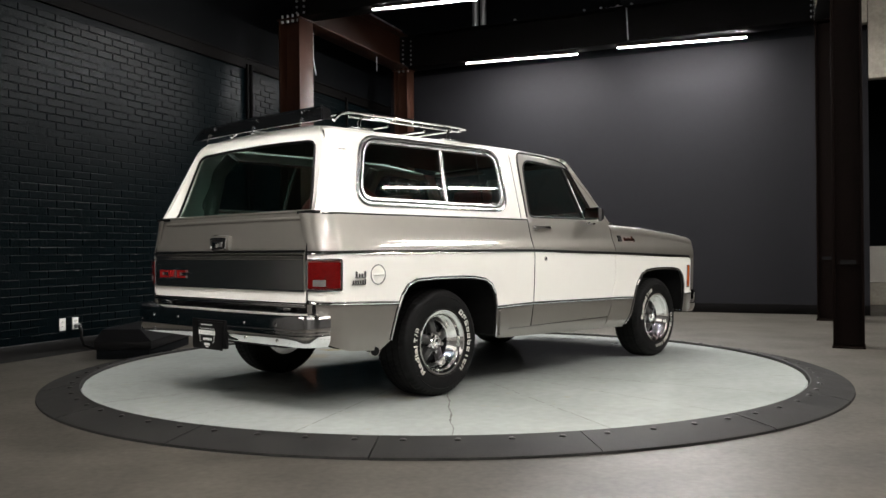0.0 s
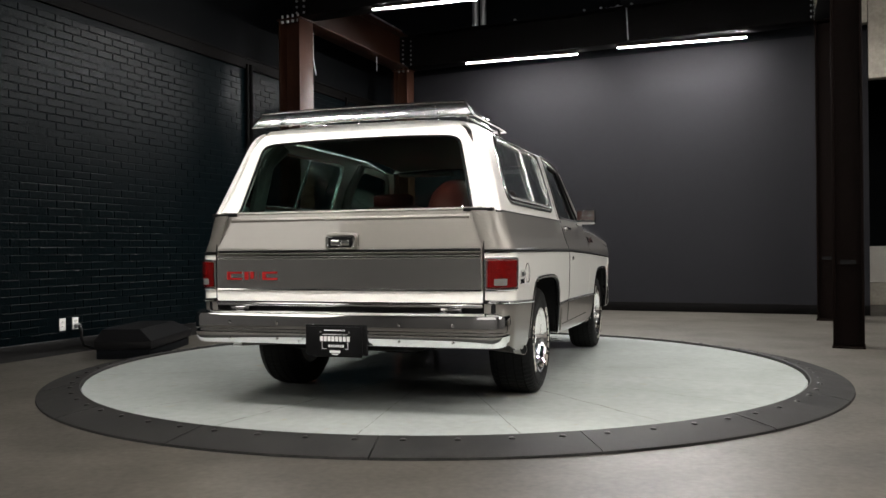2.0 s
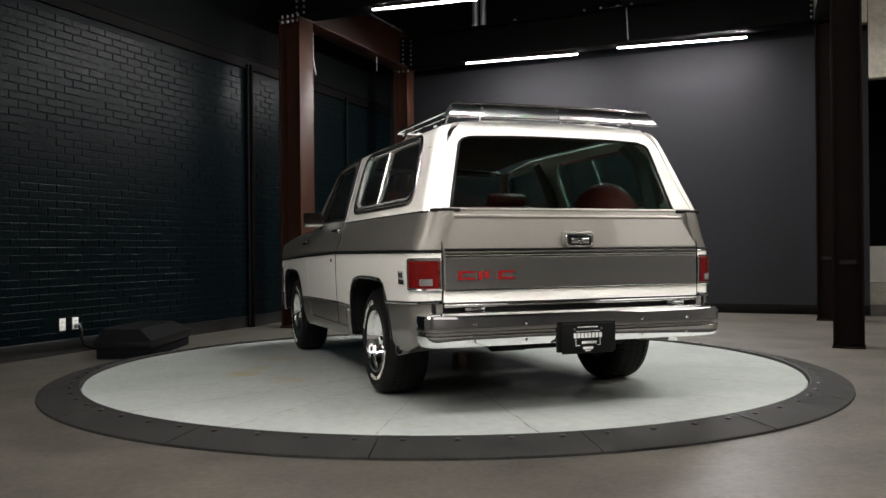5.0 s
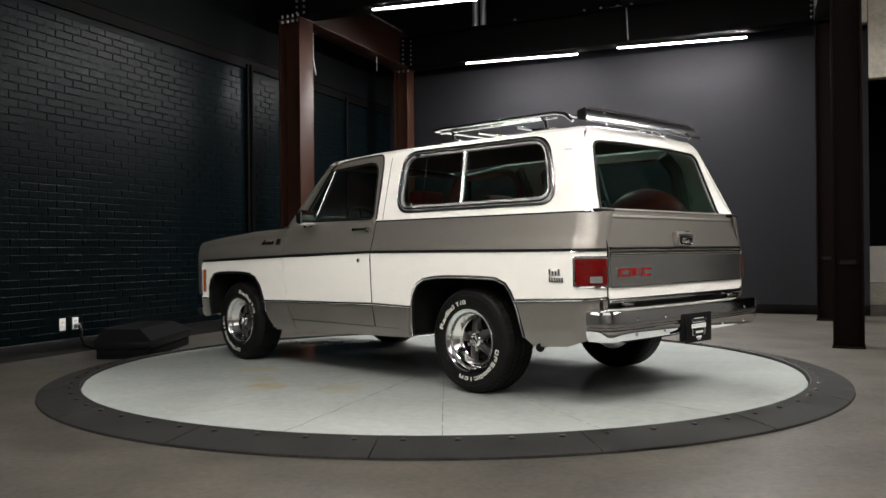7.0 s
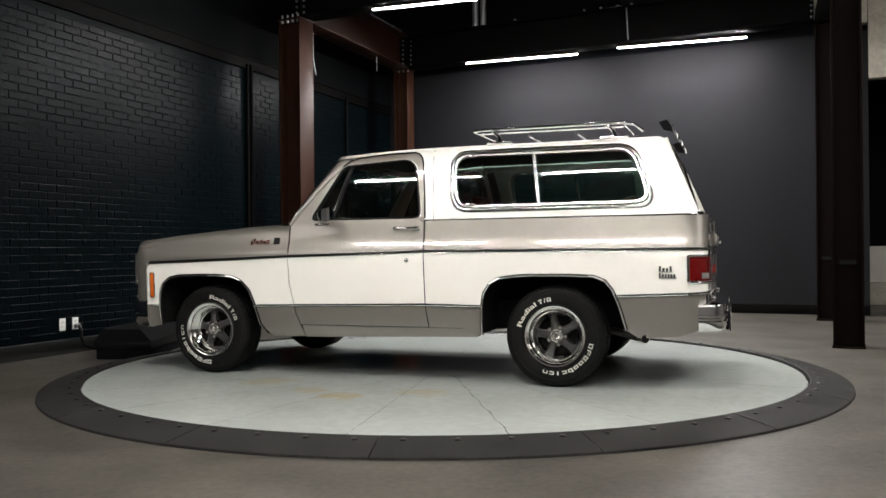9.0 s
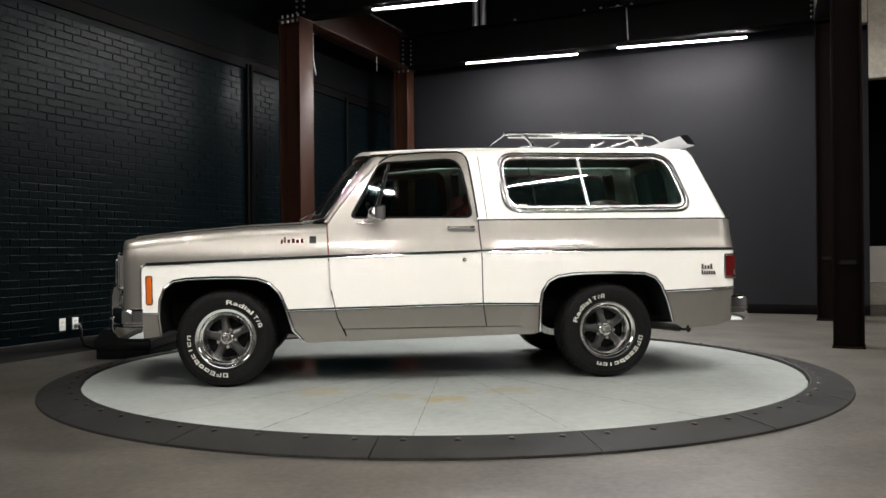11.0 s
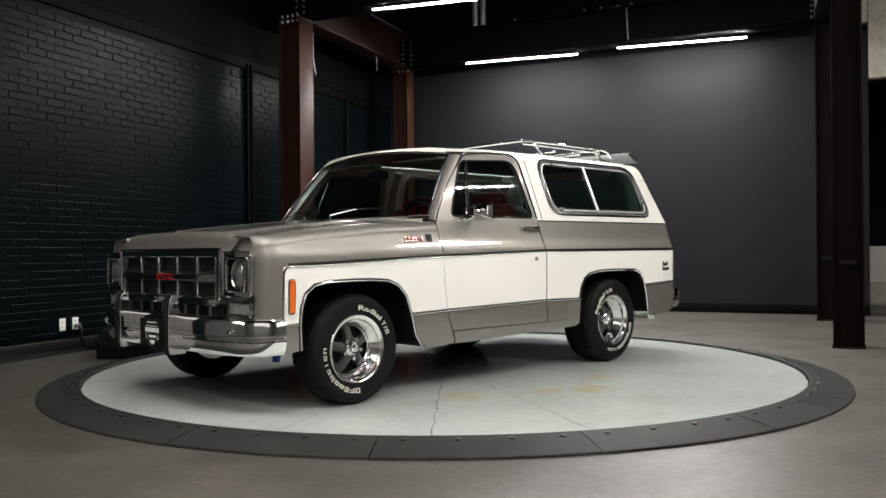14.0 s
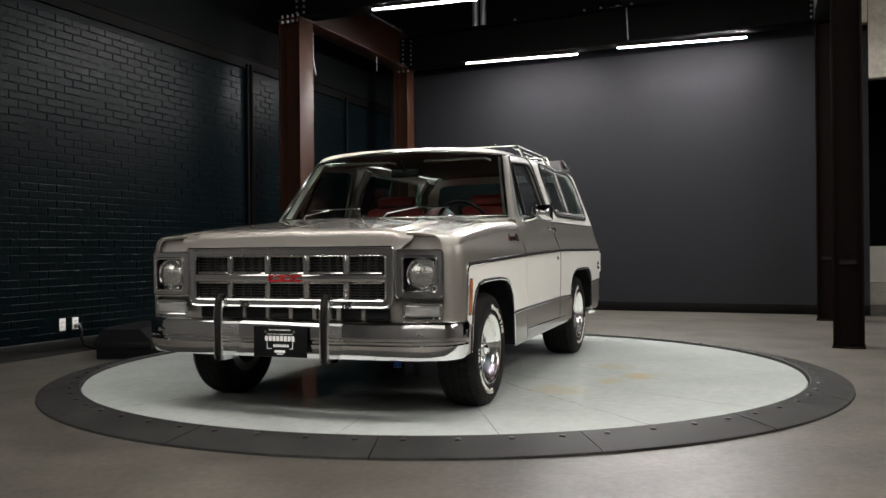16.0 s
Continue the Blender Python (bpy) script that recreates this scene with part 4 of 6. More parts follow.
    q = part("quarter_panel", sheet("quarter_panel", outer, [], arange(-0.8, 0.93, 0.12) + arange(-1.076, -0.82, 0.02), ZCUTS, side_place, (TAUPE, WHITE), 0.014, s, [T1Q, ((0.1, T2Q[0][1] - 0.02), (0.1, 0.1)), T2Q, T2R], qw), None, car)
    part("upper_moulding", strip_on(list(T1Q), side_place, 0.006, s), CHROME, q)
    part("moulding_insert", strip_on([(a, b + 0.012) for a, b in T1Q], side_place, 0.006, s, 0.001), BLACK, q)
    part("lower_moulding", strip_on(list(T2Q), side_place, 0.007, s), CHROME, q)
    part("moulding_shade", strip_on(list(T2Q), side_place, 0.012, s, -0.003), BLACK, q)
    part("lower_moulding", strip_on(list(T2R), side_place, 0.008, s), CHROME, q)
    part("moulding_shade", strip_on(list(T2R), side_place, 0.012, s, -0.003), BLACK, q)
    part("arch_moulding", strip_on(ARCH_R[1:], side_place, 0.008, s, 0.002), CHROME, q)
    part("moulding_shade", strip_on(ARCH_R[1:], side_place, 0.012, s, -0.003), BLACK, q)
    part("flare", sheet("flare", rounded([(0.52, 0.345), (0.625, 0.37), (0.66, 0.44), (0.625, 0.51), (0.52, 0.53)], 0.03), [], [0.56, 0.6, 0.64], [], lambda u, v: (u, lower_y(v) + 0.022 - 0.16 * abs(u - 0.52), v), TAUPE, 0.02, s), None, q)
    # raised two-line script, drawn as bars
    rc = [(-0.690 - 0.022 * k, 0.782, -0.704 - 0.022 * k, 0.815 if k in (0, 3) else 0.803) for k in range(4)] + [(-0.690 - 0.018 * k, 0.742, -0.702 - 0.018 * k, 0.772 if k == 0 else 0.764) for k in range(6)] + [(-0.690, 0.738, -0.80, 0.743), (-0.690, 0.777, -0.775, 0.781)]
    part("script_badge", bars(rc, lambda u, v: (u, s * (side_place(u, v)[1] + 0.001), v), 0.007, "script_badge", CHROME, s < 0), None, q, "chrome script badge drawn as plain bars")
    if s < 0:
        fc = lathe([(0.0, 0.005), (0.048, 0.005), (0.053, 0.002), (0.053, -0.006), (0, -0.006)], 36, "y", False)
        add_box(fc, (-0.042, 0.004, -0.006), (0.042, 0.010, 0.006), 0.003)
        bmesh.ops.transform(fc, matrix=Matrix.Translation((-0.593, -0.995, 0.793)) @ Matrix.Diagonal((1, -1, 1, 1)), verts=fc.verts)
        bmesh.ops.recalc_face_normals(fc, faces=fc.faces)
        cap = part("fuel_cap", fc, WHITE, q, "round white fuel filler cap")
        part("cap_ring", tube([(-0.593 + 0.056 * math.cos(k * math.tau / 32), -0.996, 0.793 + 0.056 * math.sin(k * math.tau / 32)) for k in range(32)], 0.004, 8, True), CHROME, cap, "thin chrome ring")
    # tail lamp wraps the corner
    tl = lambda lift: (lambda u, v: tuple(Vector(side_place(u, v)) + Vector(((math.sin(min(max((-0.84 - u) / 0.15, 0), 1.57))) * -lift, math.cos(min(max((-0.84 - u) / 0.15, 0), 1.57)) * lift, 0))))
    tc = arange(-1.06, -0.86, 0.02)
    lamp = part("tail_lamp", sheet("tail_lamp", rounded([(-0.878, 0.722), (-1.060, 0.722), (-1.060, 0.872), (-0.878, 0.872)], 0.008), [], tc, [], tl(0.012), RED, 0.02, s), None, q, "red wrap-around tail lamp")
    part("lamp_rim", strip_on(rounded([(-0.868, 0.712), (-1.070, 0.712), (-1.070, 0.882), (-0.868, 0.882)], 0.01), tl(0.006), 0.008, s, 0.0, 8, True), CHROME, lamp, "chrome lamp rim")
    part("reversing_lens", sheet("reversing_lens", [(-0.955, 0.735), (-1.025, 0.735), (-1.025, 0.772), (-0.955, 0.772)], [], tc, [], tl(0.015), LENS, 0.01, s), None, lamp, "small clear reversing lens")
    for z in (0.775, 0.80, 0.825, 0.85):
        part("lens_rib", strip_on([(-0.885, z), (-1.055, z)], tl(0.012), 0.0025, s, 0.0, 6), RED, lamp)
    # wheel housings and pillar trims
    for cx, arch in ((2.68, ARCH_F), (0.02, ARCH_R)):
        bm = bmesh.new()
        A = [bm.verts.new((u, s * 0.965, v + 0.01)) for u, v in arch]
        B = [bm.verts.new((u, s * 0.50, v + 0.012)) for u, v in arch]
        for i in range(len(arch) - 1):
            bm.faces.new((A[i], A[i + 1], B[i + 1], B[i]))
        bm.faces.new(B)
        part("wheel_housing", bm, MATT, car)
    # white top, side
    hole = QUARTER_MID
    outer = [(0.943, 1.150), (0.966, 1.40), (0.990, 1.57), (1.005, 1.612), (1.03, 1.640), (1.06, 1.652), (1.30, 1.647), (1.50, 1.630), (1.56, 1.618)]
    edge = 1.672
    outer += [(1.56, 1.625), (1.3, 1.652), (1.06, edge), (0.6, edge + 0.003), (-0.2, edge + 0.003), (rear_x(edge, 0.85) - 0.02, edge + 0.003)] + [(rear_x(z, 0.85) - 0.034, z) for z in (1.55, 1.4, 1.25, 1.150)]
    cap = part("top_side", sheet("top_side", outer, [hole], arange(-1.0, 1.5, 0.12) + arange(-1.02, -0.62, 0.025), arange(1.15, 1.6, 0.05) + arange(1.6, 1.68, 0.008), cap_place, WHITE, 0.015, s), None, car)
    part("belt_seal", strip_on([(0.935, 1.146), (-0.93, 1.150)], cap_place, 0.007, s, -0.004), BLACK, cap)
    part("panel_seam", strip_on([(0.868, 1.155), (0.915, 1.655)], cap_place, 0.0025, s, 0.0, 6), BLACK, cap)
    part("panel_seam", strip_on([(-0.72, 1.535), (-0.665, 1.538)], cap_place, 0.0018, s, 0.0, 6), BLACK, cap)
    fr = part("window_frame", sheet("window_frame", QUARTER_OUT, [QUARTER_IN], [], [], lambda u, v: (u, upper_y(u, v) + 0.007, v), SATIN, 0.02, s), None, cap, "bright quarter-window frame")
    part("window_seal", strip_on(QUARTER_MID, cap_place, 0.006, s, 0.008, 8, True), BLACK, cap)
    part("frame_edge", strip_on(QUARTER_OUT, cap_place, 0.010, s, 0.003, 8, True), REFLECT_DARK_CHROME, cap, "bright-metal outer bead, its dark reflection put into the colour")
    part("quarter_window", sheet("quarter_window", QUARTER_IN, [], arange(-0.6, 0.7, 0.15), arange(1.25, 1.6, 0.06), lambda u, v: (u, 0.879 - (v - 1.25) * 0.318, v), GLASS, 0.004, s), None, cap, "dark tinted sliding quarter window")
    part("window_divider", strip_on([(0.116, 1.247), (0.170, 1.600)], cap_place, 0.013, s, 0.0), SATIN, cap)
    part("glass_edge", strip_on([(0.50, 1.25), (0.545, 1.597)], cap_place, 0.004, s, -0.014), BLACK, cap)
    for u, v in ((0.60, 1.248), (0.61, 1.600)):
        y = upper_y(u, v)
        lb = box((u - 0.03, s * y - 0.012, v - 0.012), (u + 0.03, s * y + 0.022, v + 0.012), 0.006)
        part("window_latch", lb, CHROME, cap)
    # drip rail over the door
    part("drip_rail", strip_on([(0.935, 1.16), (0.962, 1.40), (0.986, 1.57), (1.000, 1.609), (1.025, 1.636), (1.06, 1.649), (1.30, 1.644), (1.50, 1.626), (1.575, 1.606), (1.63, 1.565)], dplace, 0.0065, s, 0.003), BLACK, car)
    # A-pillar between door frame and windscreen
    B = [(2.003, 1.130), (1.94, 1.22), (1.81, 1.385), (1.63, 1.57), (1.575, 1.612)]
    A = [ws_point(1.0, f) for f in (-0.06, 0.17, 0.52, 0.92, 0.985)]
    bm = bmesh.new()
    rows = []
    for (u, v), a in zip(B, A):
        b = Vector((u, side_y(u, v), v))
        a = Vector(a)
        mid = (a + b) / 2 + Vector((0.012, 0.012, 0.004))
        rows.append([bm.verts.new((p.x, s * p.y, p.z)) for p in (b, b.lerp(mid, 0.5) + Vector((0.004, 0.006, 0)), mid, mid.lerp(a, 0.5) + Vector((0.004, 0.002, 0)), a, a - Vector((0.04, 0.04, 0)), b - Vector((0.03, 0.05, 0)))])
    for P, Q in zip(rows, rows[1:]):
        for k in range(7):
            bm.faces.new((P[k - 1], P[k], Q[k], Q[k - 1]))
    bmesh.ops.recalc_face_normals(bm, faces=bm.faces)
    part("windscreen_pillar", bm, TAUPE, car)


def ws_point(a, f, lift=0.0):
    """Point of the windscreen: a from -1 (right) to 1 (left), f from 0 at the bottom to 1 at the top."""
    c = 1 - a * a
    bot = Vector((2.010 + 0.155 * c, 0.870 * a, 1.162 - 0.004 * c))
    top = Vector((1.690 + 0.115 * c, 0.738 * a, 1.610 + 0.044 * c))
    p = bot.lerp(top, f) + Vector((0.02, 0, 0.012)) * (4 * f * (1 - f)) * 0.5
    return (p.x + lift * 0.85, p.y, p.z + lift * 0.5)


def build_top(car):
    front = [(1.700 + 0.105 * (1 - (y / 0.70) ** 2) - 0.004, y) for y in np.linspace(0.66, -0.66, 13)]
    outer = [(-0.735, -0.60), (-0.735, 0.60), (-0.60, 0.645), (0.6, 0.645), (1.06, 0.645), (1.56, 0.665)] + front + [(1.56, -0.665), (1.06, -0.645), (0.6, -0.645), (-0.60, -0.645)]
    roof = part("roof", sheet("roof", outer, [], arange(-0.735, -0.64, 0.012) + arange(-0.5, 1.8, 0.14), [y * s for y in (0.0, 0.15, 0.3, 0.42, 0.5, 0.56, 0.60, 0.63, 0.65) for s in (-1, 1)], lambda u, v: roof_place(u, -v), (WHITE, LINER), 0.02, inner=1), None, car)
    # back of the white top round the rear window
    zt = 1.688
    out = [(-0.845, 1.150), (-0.810, 1.35), (-0.745, 1.52), (-0.67, 1.635), (-0.615, zt), (0.615, zt), (0.67, 1.635), (0.745, 1.52), (0.810, 1.35), (0.845, 1.150), (0.752, 1.150), (0.735, 1.20), (0.648, 1.545)]
    hole_top = [(0.64, 1.565), (0.615, 1.585), (0.57, 1.597), (0.3, 1.607), (0, 1.609), (-0.3, 1.607), (-0.57, 1.597), (-0.615, 1.585), (-0.64, 1.565)]
    out += hole_top + [(-0.648, 1.545), (-0.735, 1.20), (-0.752, 1.150)]
    back = part("top_back", sheet("top_back", out, [], [y * s for y in (0.0, 0.2, 0.4, 0.6, 0.7, 0.75, 0.78, 0.81) for s in (-1, 1)], arange(1.15, 1.68, 0.04), lambda u, v: back_place(u, v), WHITE, 0.02), None, car)
    win = [(-0.752, 1.152), (-0.735, 1.20), (-0.648, 1.545)] + hole_top[::-1] + [(0.648, 1.545), (0.735, 1.20), (0.752, 1.152)]
    part("rear_window", sheet("rear_window", win, [], [0, 0.3, -0.3, 0.6, -0.6], arange(1.2, 1.6, 0.08), lambda u, v: (rear_x(v, u) + 0.016, u, v), GLASS, 0.004), None, back, "dark tinted rear window")
    part("window_gasket", tube([Vector(back_place(u, v)) + Vector((0.002, 0, 0)) for u, v in win], 0.009, 8), BLACK, back)
    for s in (-1, 1):
        part("top_foot", box((-0.965, s * 0.80 - 0.085, 1.146), (-0.89, s * 0.80 + 0.085, 1.166), 0.005), BLACK, back)
    # windscreen
    A = np.linspace(-1, 1, 17)
    F = np.linspace(0, 1, 9)
    bm = bmesh.new()
    g = [[bm.verts.new(ws_point(a, f)) for a in A] for f in F]
    for i in range(8):
        for j in range(16):
            bm.faces.new((g[i][j], g[i][j + 1], g[i + 1][j + 1], g[i + 1][j]))
    ws = part("windscreen", bm, CLEAR, car, "clear curved windscreen")
    loop = [ws_point(a, 0) for a in A] + [ws_point(1, f) for f in F[1:-1]] + [ws_point(a, 1) for a in A[::-1]] + [ws_point(-1, f) for f in F[-2:0:-1]]
    part("windscreen_gasket", tube(loop, 0.011, 8, True), BLACK, ws)
    part("windscreen_trim", tube([Vector(p) + Vector((0.008, 0, 0.004)) for p in loop], 0.007, 8, True), CHROME, ws)
    # white header between windscreen and roof
    bm = bmesh.new()
    rows = []
    for a in np.linspace(-1, 1, 21):
        c = 1 - a * a
        p = Vector(ws_point(a, 1.0)) + Vector((0.004, 0, 0.004))
        x = 1.700 + 0.105 * c - 0.03
        q = Vector((x, 0.665 * a, roof_at(x, 0.665 * a) + 0.001))
        m = (p + q) / 2 + Vector((0.016, 0, 0.006))
        rows.append([bm.verts.new(v) for v in (p, p.lerp(m, 0.5) + Vector((0.004, 0, 0)), m, m.lerp(q, 0.5) + Vector((0.002, 0, 0.004)), q)])
    for P, Q in zip(rows, rows[1:]):
        for k in range(4):
            bm.faces.new((P[k], Q[k], Q[k + 1], P[k + 1]))
    part("roof_header", bm, WHITE, roof)
    # cowl with its row of louvres
    bm = bmesh.new()
    A2 = np.linspace(-1, 1, 25)
    rows = []
    for a in A2:
        b = Vector(ws_point(a * 1.03, -0.03))
        x1 = 2.035 + 0.20 * (1 - a * a)
        rows.append([bm.verts.new(q) for q in ((b.x - 0.03, b.y, b.z - 0.02), (b.x, b.y, b.z - 0.004), (b.x + 0.05, b.y, 1.148), (b.x + 0.09, b.y, 1.138), (b.x + 0.10, b.y, 1.08))])
    for P, Q in zip(rows, rows[1:]):
        for k in range(4):
            bm.faces.new((P[k], Q[k], Q[k + 1], P[k + 1]))
    cowl = part("cowl", bm, TAUPE, car)
    bm = bmesh.new()
    for k in range(70):
        a = -0.86 + 1.72 * k / 69
        b = Vector(ws_point(a, -0.03))
        add_box(bm, (b.x + 0.045, b.y - 0.006, 1.146), (b.x + 0.080, b.y + 0.006, 1.154), 0.0)
    tagged(part("louvres", bm, SATIN, cowl, smooth=False), kind="stuff")
    for a in (0.05, -0.72):
        base = Vector(ws_point(a, -0.02)) + Vector((0.04, 0, 0.01))
        tip = Vector(ws_point(a + 0.26, 0.11, 0.03))
        arm = part("wiper", tube([base, base + Vector((0.02, 0.03, 0.03)), tip], [0.009, 0.007, 0.004], 8), CHROME, cowl, "chrome wiper arm with blade")
        part("blade", tube([Vector(ws_point(a + 0.26 + d, 0.12 - 0.02 * d, 0.022)) for d in (-0.24, -0.1, 0.02, 0.14, 0.26)], 0.006, 6), CHROME, arm)
    # hood
    outer = [(3.40, -0.735), (3.475, -0.64), (3.475, 0.64), (3.40, 0.735), (2.06, 0.735)] + [(2.135 + 0.13 * (1 - (y / 0.80) ** 2), y) for y in np.linspace(0.72, -0.72, 13)] + [(2.06, -0.735)]
    part("hood", sheet("hood", outer, [], arange(2.1, 3.3, 0.15) + arange(3.31, 3.47, 0.0125), [y * s for y in (0.0, 0.015, 0.03, 0.06, 0.25, 0.45, 0.58, 0.61, 0.625, 0.64, 0.655, 0.67, 0.70) for s in (-1, 1)], lambda u, v: hood_place(u, -v), TAUPE, 0.012), None, car)


def bumper(half, prof):
    """A pressed bumper: prof gives (depth inwards, height) along a plan line from the middle to the left end, and its mirror."""
    line = [(x, -y) for x, y in half[:0:-1]] + half
    pts = []
    for i, (x, y) in enumerate(line):
        (x0, y0), (x1, y1) = line[max(i - 1, 0)], line[min(i + 1, len(line) - 1)]
        d = Vector((x1 - x0, y1 - y0)).normalized()
        n = Vector((d.y, -d.x)) if half[0][0] < 0 else Vector((-d.y, d.x))
        pts.append([(x + n.x * a, y + n.y * a, z) for a, z in prof])
    return sweep(lambda i: pts[i], len(pts))


def build_tail(car):
    # tailgate
    def place(y, z, lift=0.0):
        return (-0.997 + max(0, z - 0.93) * 0.20 - lift - 0.012 * (1 - (y / 0.84) ** 2), y, z)
    pick = lambda u, v: 1 if v < 0.706 else 0
    gate = part("tailgate", sheet("tailgate", rounded([(-0.833, 0.640), (0.833, 0.640), (0.833, 1.163), (-0.833, 1.163)], 0.012), [], arange(-0.8, 0.8, 0.2), arange(0.66, 1.16, 0.05), place, (TAUPE, WHITE), 0.03, 1, [((-1, 0.706), (1, 0.706))], pick), None, car)
    part("brushed_panel", sheet("brushed_panel", rounded([(-0.825, 0.712), (0.825, 0.712), (0.825, 0.888), (-0.825, 0.888)], 0.01), [], arange(-0.8, 0.8, 0.2), [0.76, 0.80, 0.84], lambda u, v: place(u, v, 0.007), BRUSHED, 0.007), None, gate, "brushed aluminium tailgate panel")
    for z, r in ((0.708, 0.006), (0.892, 0.006), (0.905, 0.008), (0.925, 0.006)):
        part("moulding", tube([place(y, z, 0.006) for y in np.linspace(-0.826, 0.826, 9)], r, 8), CHROME, gate)
    part("moulding_insert", tube([place(y, 0.935, 0.003) for y in np.linspace(-0.826, 0.826, 9)], 0.006, 8), BLACK, gate)
    part("pressed_rib", tube([place(y, 1.120, -0.006) for y in np.linspace(-0.75, 0.75, 9)], 0.014, 8), TAUPE, gate)
    part("top_edge", tube([place(y, 1.160, -0.008) for y in np.linspace(-0.82, 0.82, 9)], 0.012, 8), TAUPE, gate)
    for s in (-1, 1):
        part("shut_line", tube([(-0.990, s * 0.8395, 0.640), (-0.995, s * 0.8395, 0.93), (-0.950, s * 0.8395, 1.162)], 0.004, 6), BLACK, gate)
    # handle with its cup
    hb = part("handle", box((-1.030, -0.105, 0.936), (-0.985, 0.105, 1.040), 0.024), TAUPE, gate, "body-coloured handle housing with a chrome latch")
    part("handle_rim", tube([(-1.031, y, z) for y, z in rounded([(-0.078, 0.950), (0.078, 0.950), (0.088, 1.016), (-0.088, 1.016)], 0.02)], 0.006, 8, True), CHROME, hb)
    part("handle_cup", box((-1.033, -0.076, 0.953), (-1.028, 0.076, 1.012), 0.002), BLACK, hb)
    part("latch_bar", box((-1.044, -0.058, 0.962), (-1.032, 0.058, 0.998), 0.006), CHROME, hb)
    lk = lathe([(0.0, -0.006), (0.012, -0.006), (0.016, 0.0), (0.016, 0.01), (0, 0.01)], 16, "z", False)
    bmesh.ops.transform(lk, matrix=Matrix.Translation((-1.050, 0, 0.977)) @ Matrix.Rotation(radians(90), 4, "Y"), verts=lk.verts)
    part("lock", lk, CHROME, hb)
    # three block letters as plain red shapes
    bl = []
    for y0 in (0.752, 0.632, 0.512):
        y1 = y0 - 0.098
        bl += [(y0, 0.765, y1, 0.778), (y0, 0.802, y1, 0.815), (y0, 0.765, y0 - 0.022, 0.815)] if y0 != 0.632 else [(y0, 0.765, y0 - 0.024, 0.815), (y1, 0.765, y1 + 0.024, 0.815), (y0 - 0.038, 0.772, y1 + 0.038, 0.815)]
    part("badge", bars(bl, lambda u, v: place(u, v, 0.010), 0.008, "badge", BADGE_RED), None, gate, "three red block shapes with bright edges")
    part("badge_edge", bars([(a + 0.004, b - 0.004, c - 0.004, d + 0.004) for a, b, c, d in bl], lambda u, v: place(u, v, 0.008), 0.005, "badge_edge", CHROME), None, gate)
    # sill between tailgate and bumper
    sill = part("rear_sill", box((-0.985, -0.90, 0.46), (-0.90, 0.90, 0.634), 0.008), BLACK, car)
    part("sill_gap", box((-0.989, -0.84, 0.600), (-0.984, 0.84, 0.634)), BLACK, sill, smooth=False)
    part("sill_moulding", box((-1.012, -0.835, 0.612), (-0.992, 0.835, 0.632), 0.007), CHROME, sill, "chrome strip under the tailgate")
    for y in (-0.66, 0.66):
        part("hinge", box((-1.03, y - 0.06, 0.594), (-0.985, y + 0.06, 0.610), 0.005), CHROME, sill)
    # bumper
    half = [(-1.100, 0.0), (-1.100, 0.4), (-1.098, 0.75), (-1.094, 0.86), (-1.084, 0.91), (-1.062, 0.945), (-1.030, 0.963), (-0.99, 0.970), (-0.93, 0.972)]
    prof = [(0.10, 0.592), (0.05, 0.588), (0.022, 0.578), (0.006, 0.570), (0.0, 0.552), (0.002, 0.486), (0.010, 0.478), (0.010, 0.468), (0.002, 0.460), (0.008, 0.425), (0.028, 0.398), (0.075, 0.392), (0.075, 0.404), (0.04, 0.42), (0.03, 0.54)]
    bump = part("rear_bumper", bumper(half, prof), CHROME, car, "chrome rear bumper with round bolts")
    for s in (-1, 1):
        part("bumper_bracket", box((-1.03, s * 0.45 - 0.04, 0.44), (-0.80, s * 0.45 + 0.04, 0.52)), MATT, car, smooth=False)
    for y in (-0.69, -0.377, 0.377, 0.69):
        for z, x in ((0.520, -1.098), (0.427, -1.091)):
            b = lathe([(0, -0.006), (0.007, -0.005), (0.011, 0.0), (0.011, 0.006), (0, 0.006)], 14, "z", False)
            bmesh.ops.transform(b, matrix=Matrix.Translation((x, y, z)) @ Matrix.Rotation(radians(90), 4, "Y"), verts=b.verts)
            part("bolt", b, CHROME, bump)
    plate(car, Matrix.Translation((-1.112, 0, 0.42)) @ Matrix.Rotation(radians(180), 4, "Z"), 0.33, 0.172, True)
    # twin exhausts
    for s in (-1, 1):
        ex = part("exhaust_pipe", tube([(-0.12, s * 0.16, 0.42), (-0.25, s * 0.36, 0.372), (-0.30, s * 0.45, 0.350), (-0.596, s * 0.965, 0.344)], 0.027, 16), PIPE, car, "dulled steel exhaust tail pipe")
        d = Vector((-0.296, s * 0.515, -0.006)).normalized()
        e = Vector((-0.596, s * 0.965, 0.344))
        part("pipe_collar", tube([e - d * 0.05, e + d * 0.006], 0.031, 16), POLISHED, ex, "bright pipe tip")
        part("pipe_mouth", tube([e + d * 0.005, e + d * 0.008], 0.026, 16), BLACK, ex)
    # wind deflector over the rear window
    Y = np.linspace(-1, 1, 15)
    def blade(t, f):
        yy = t * (0.715 - 0.055 * f)
        return Vector((-0.768 + 0.014 * f + 0.030 * f * f - 0.004 * (1 - t * t), yy, 1.712 + 0.006 * (1 - t * t) + 0.088 * f))
    bm = bmesh.new()
    fr = [[bm.verts.new(blade(t, f)) for t in Y] for f in np.linspace(0, 1, 6)]
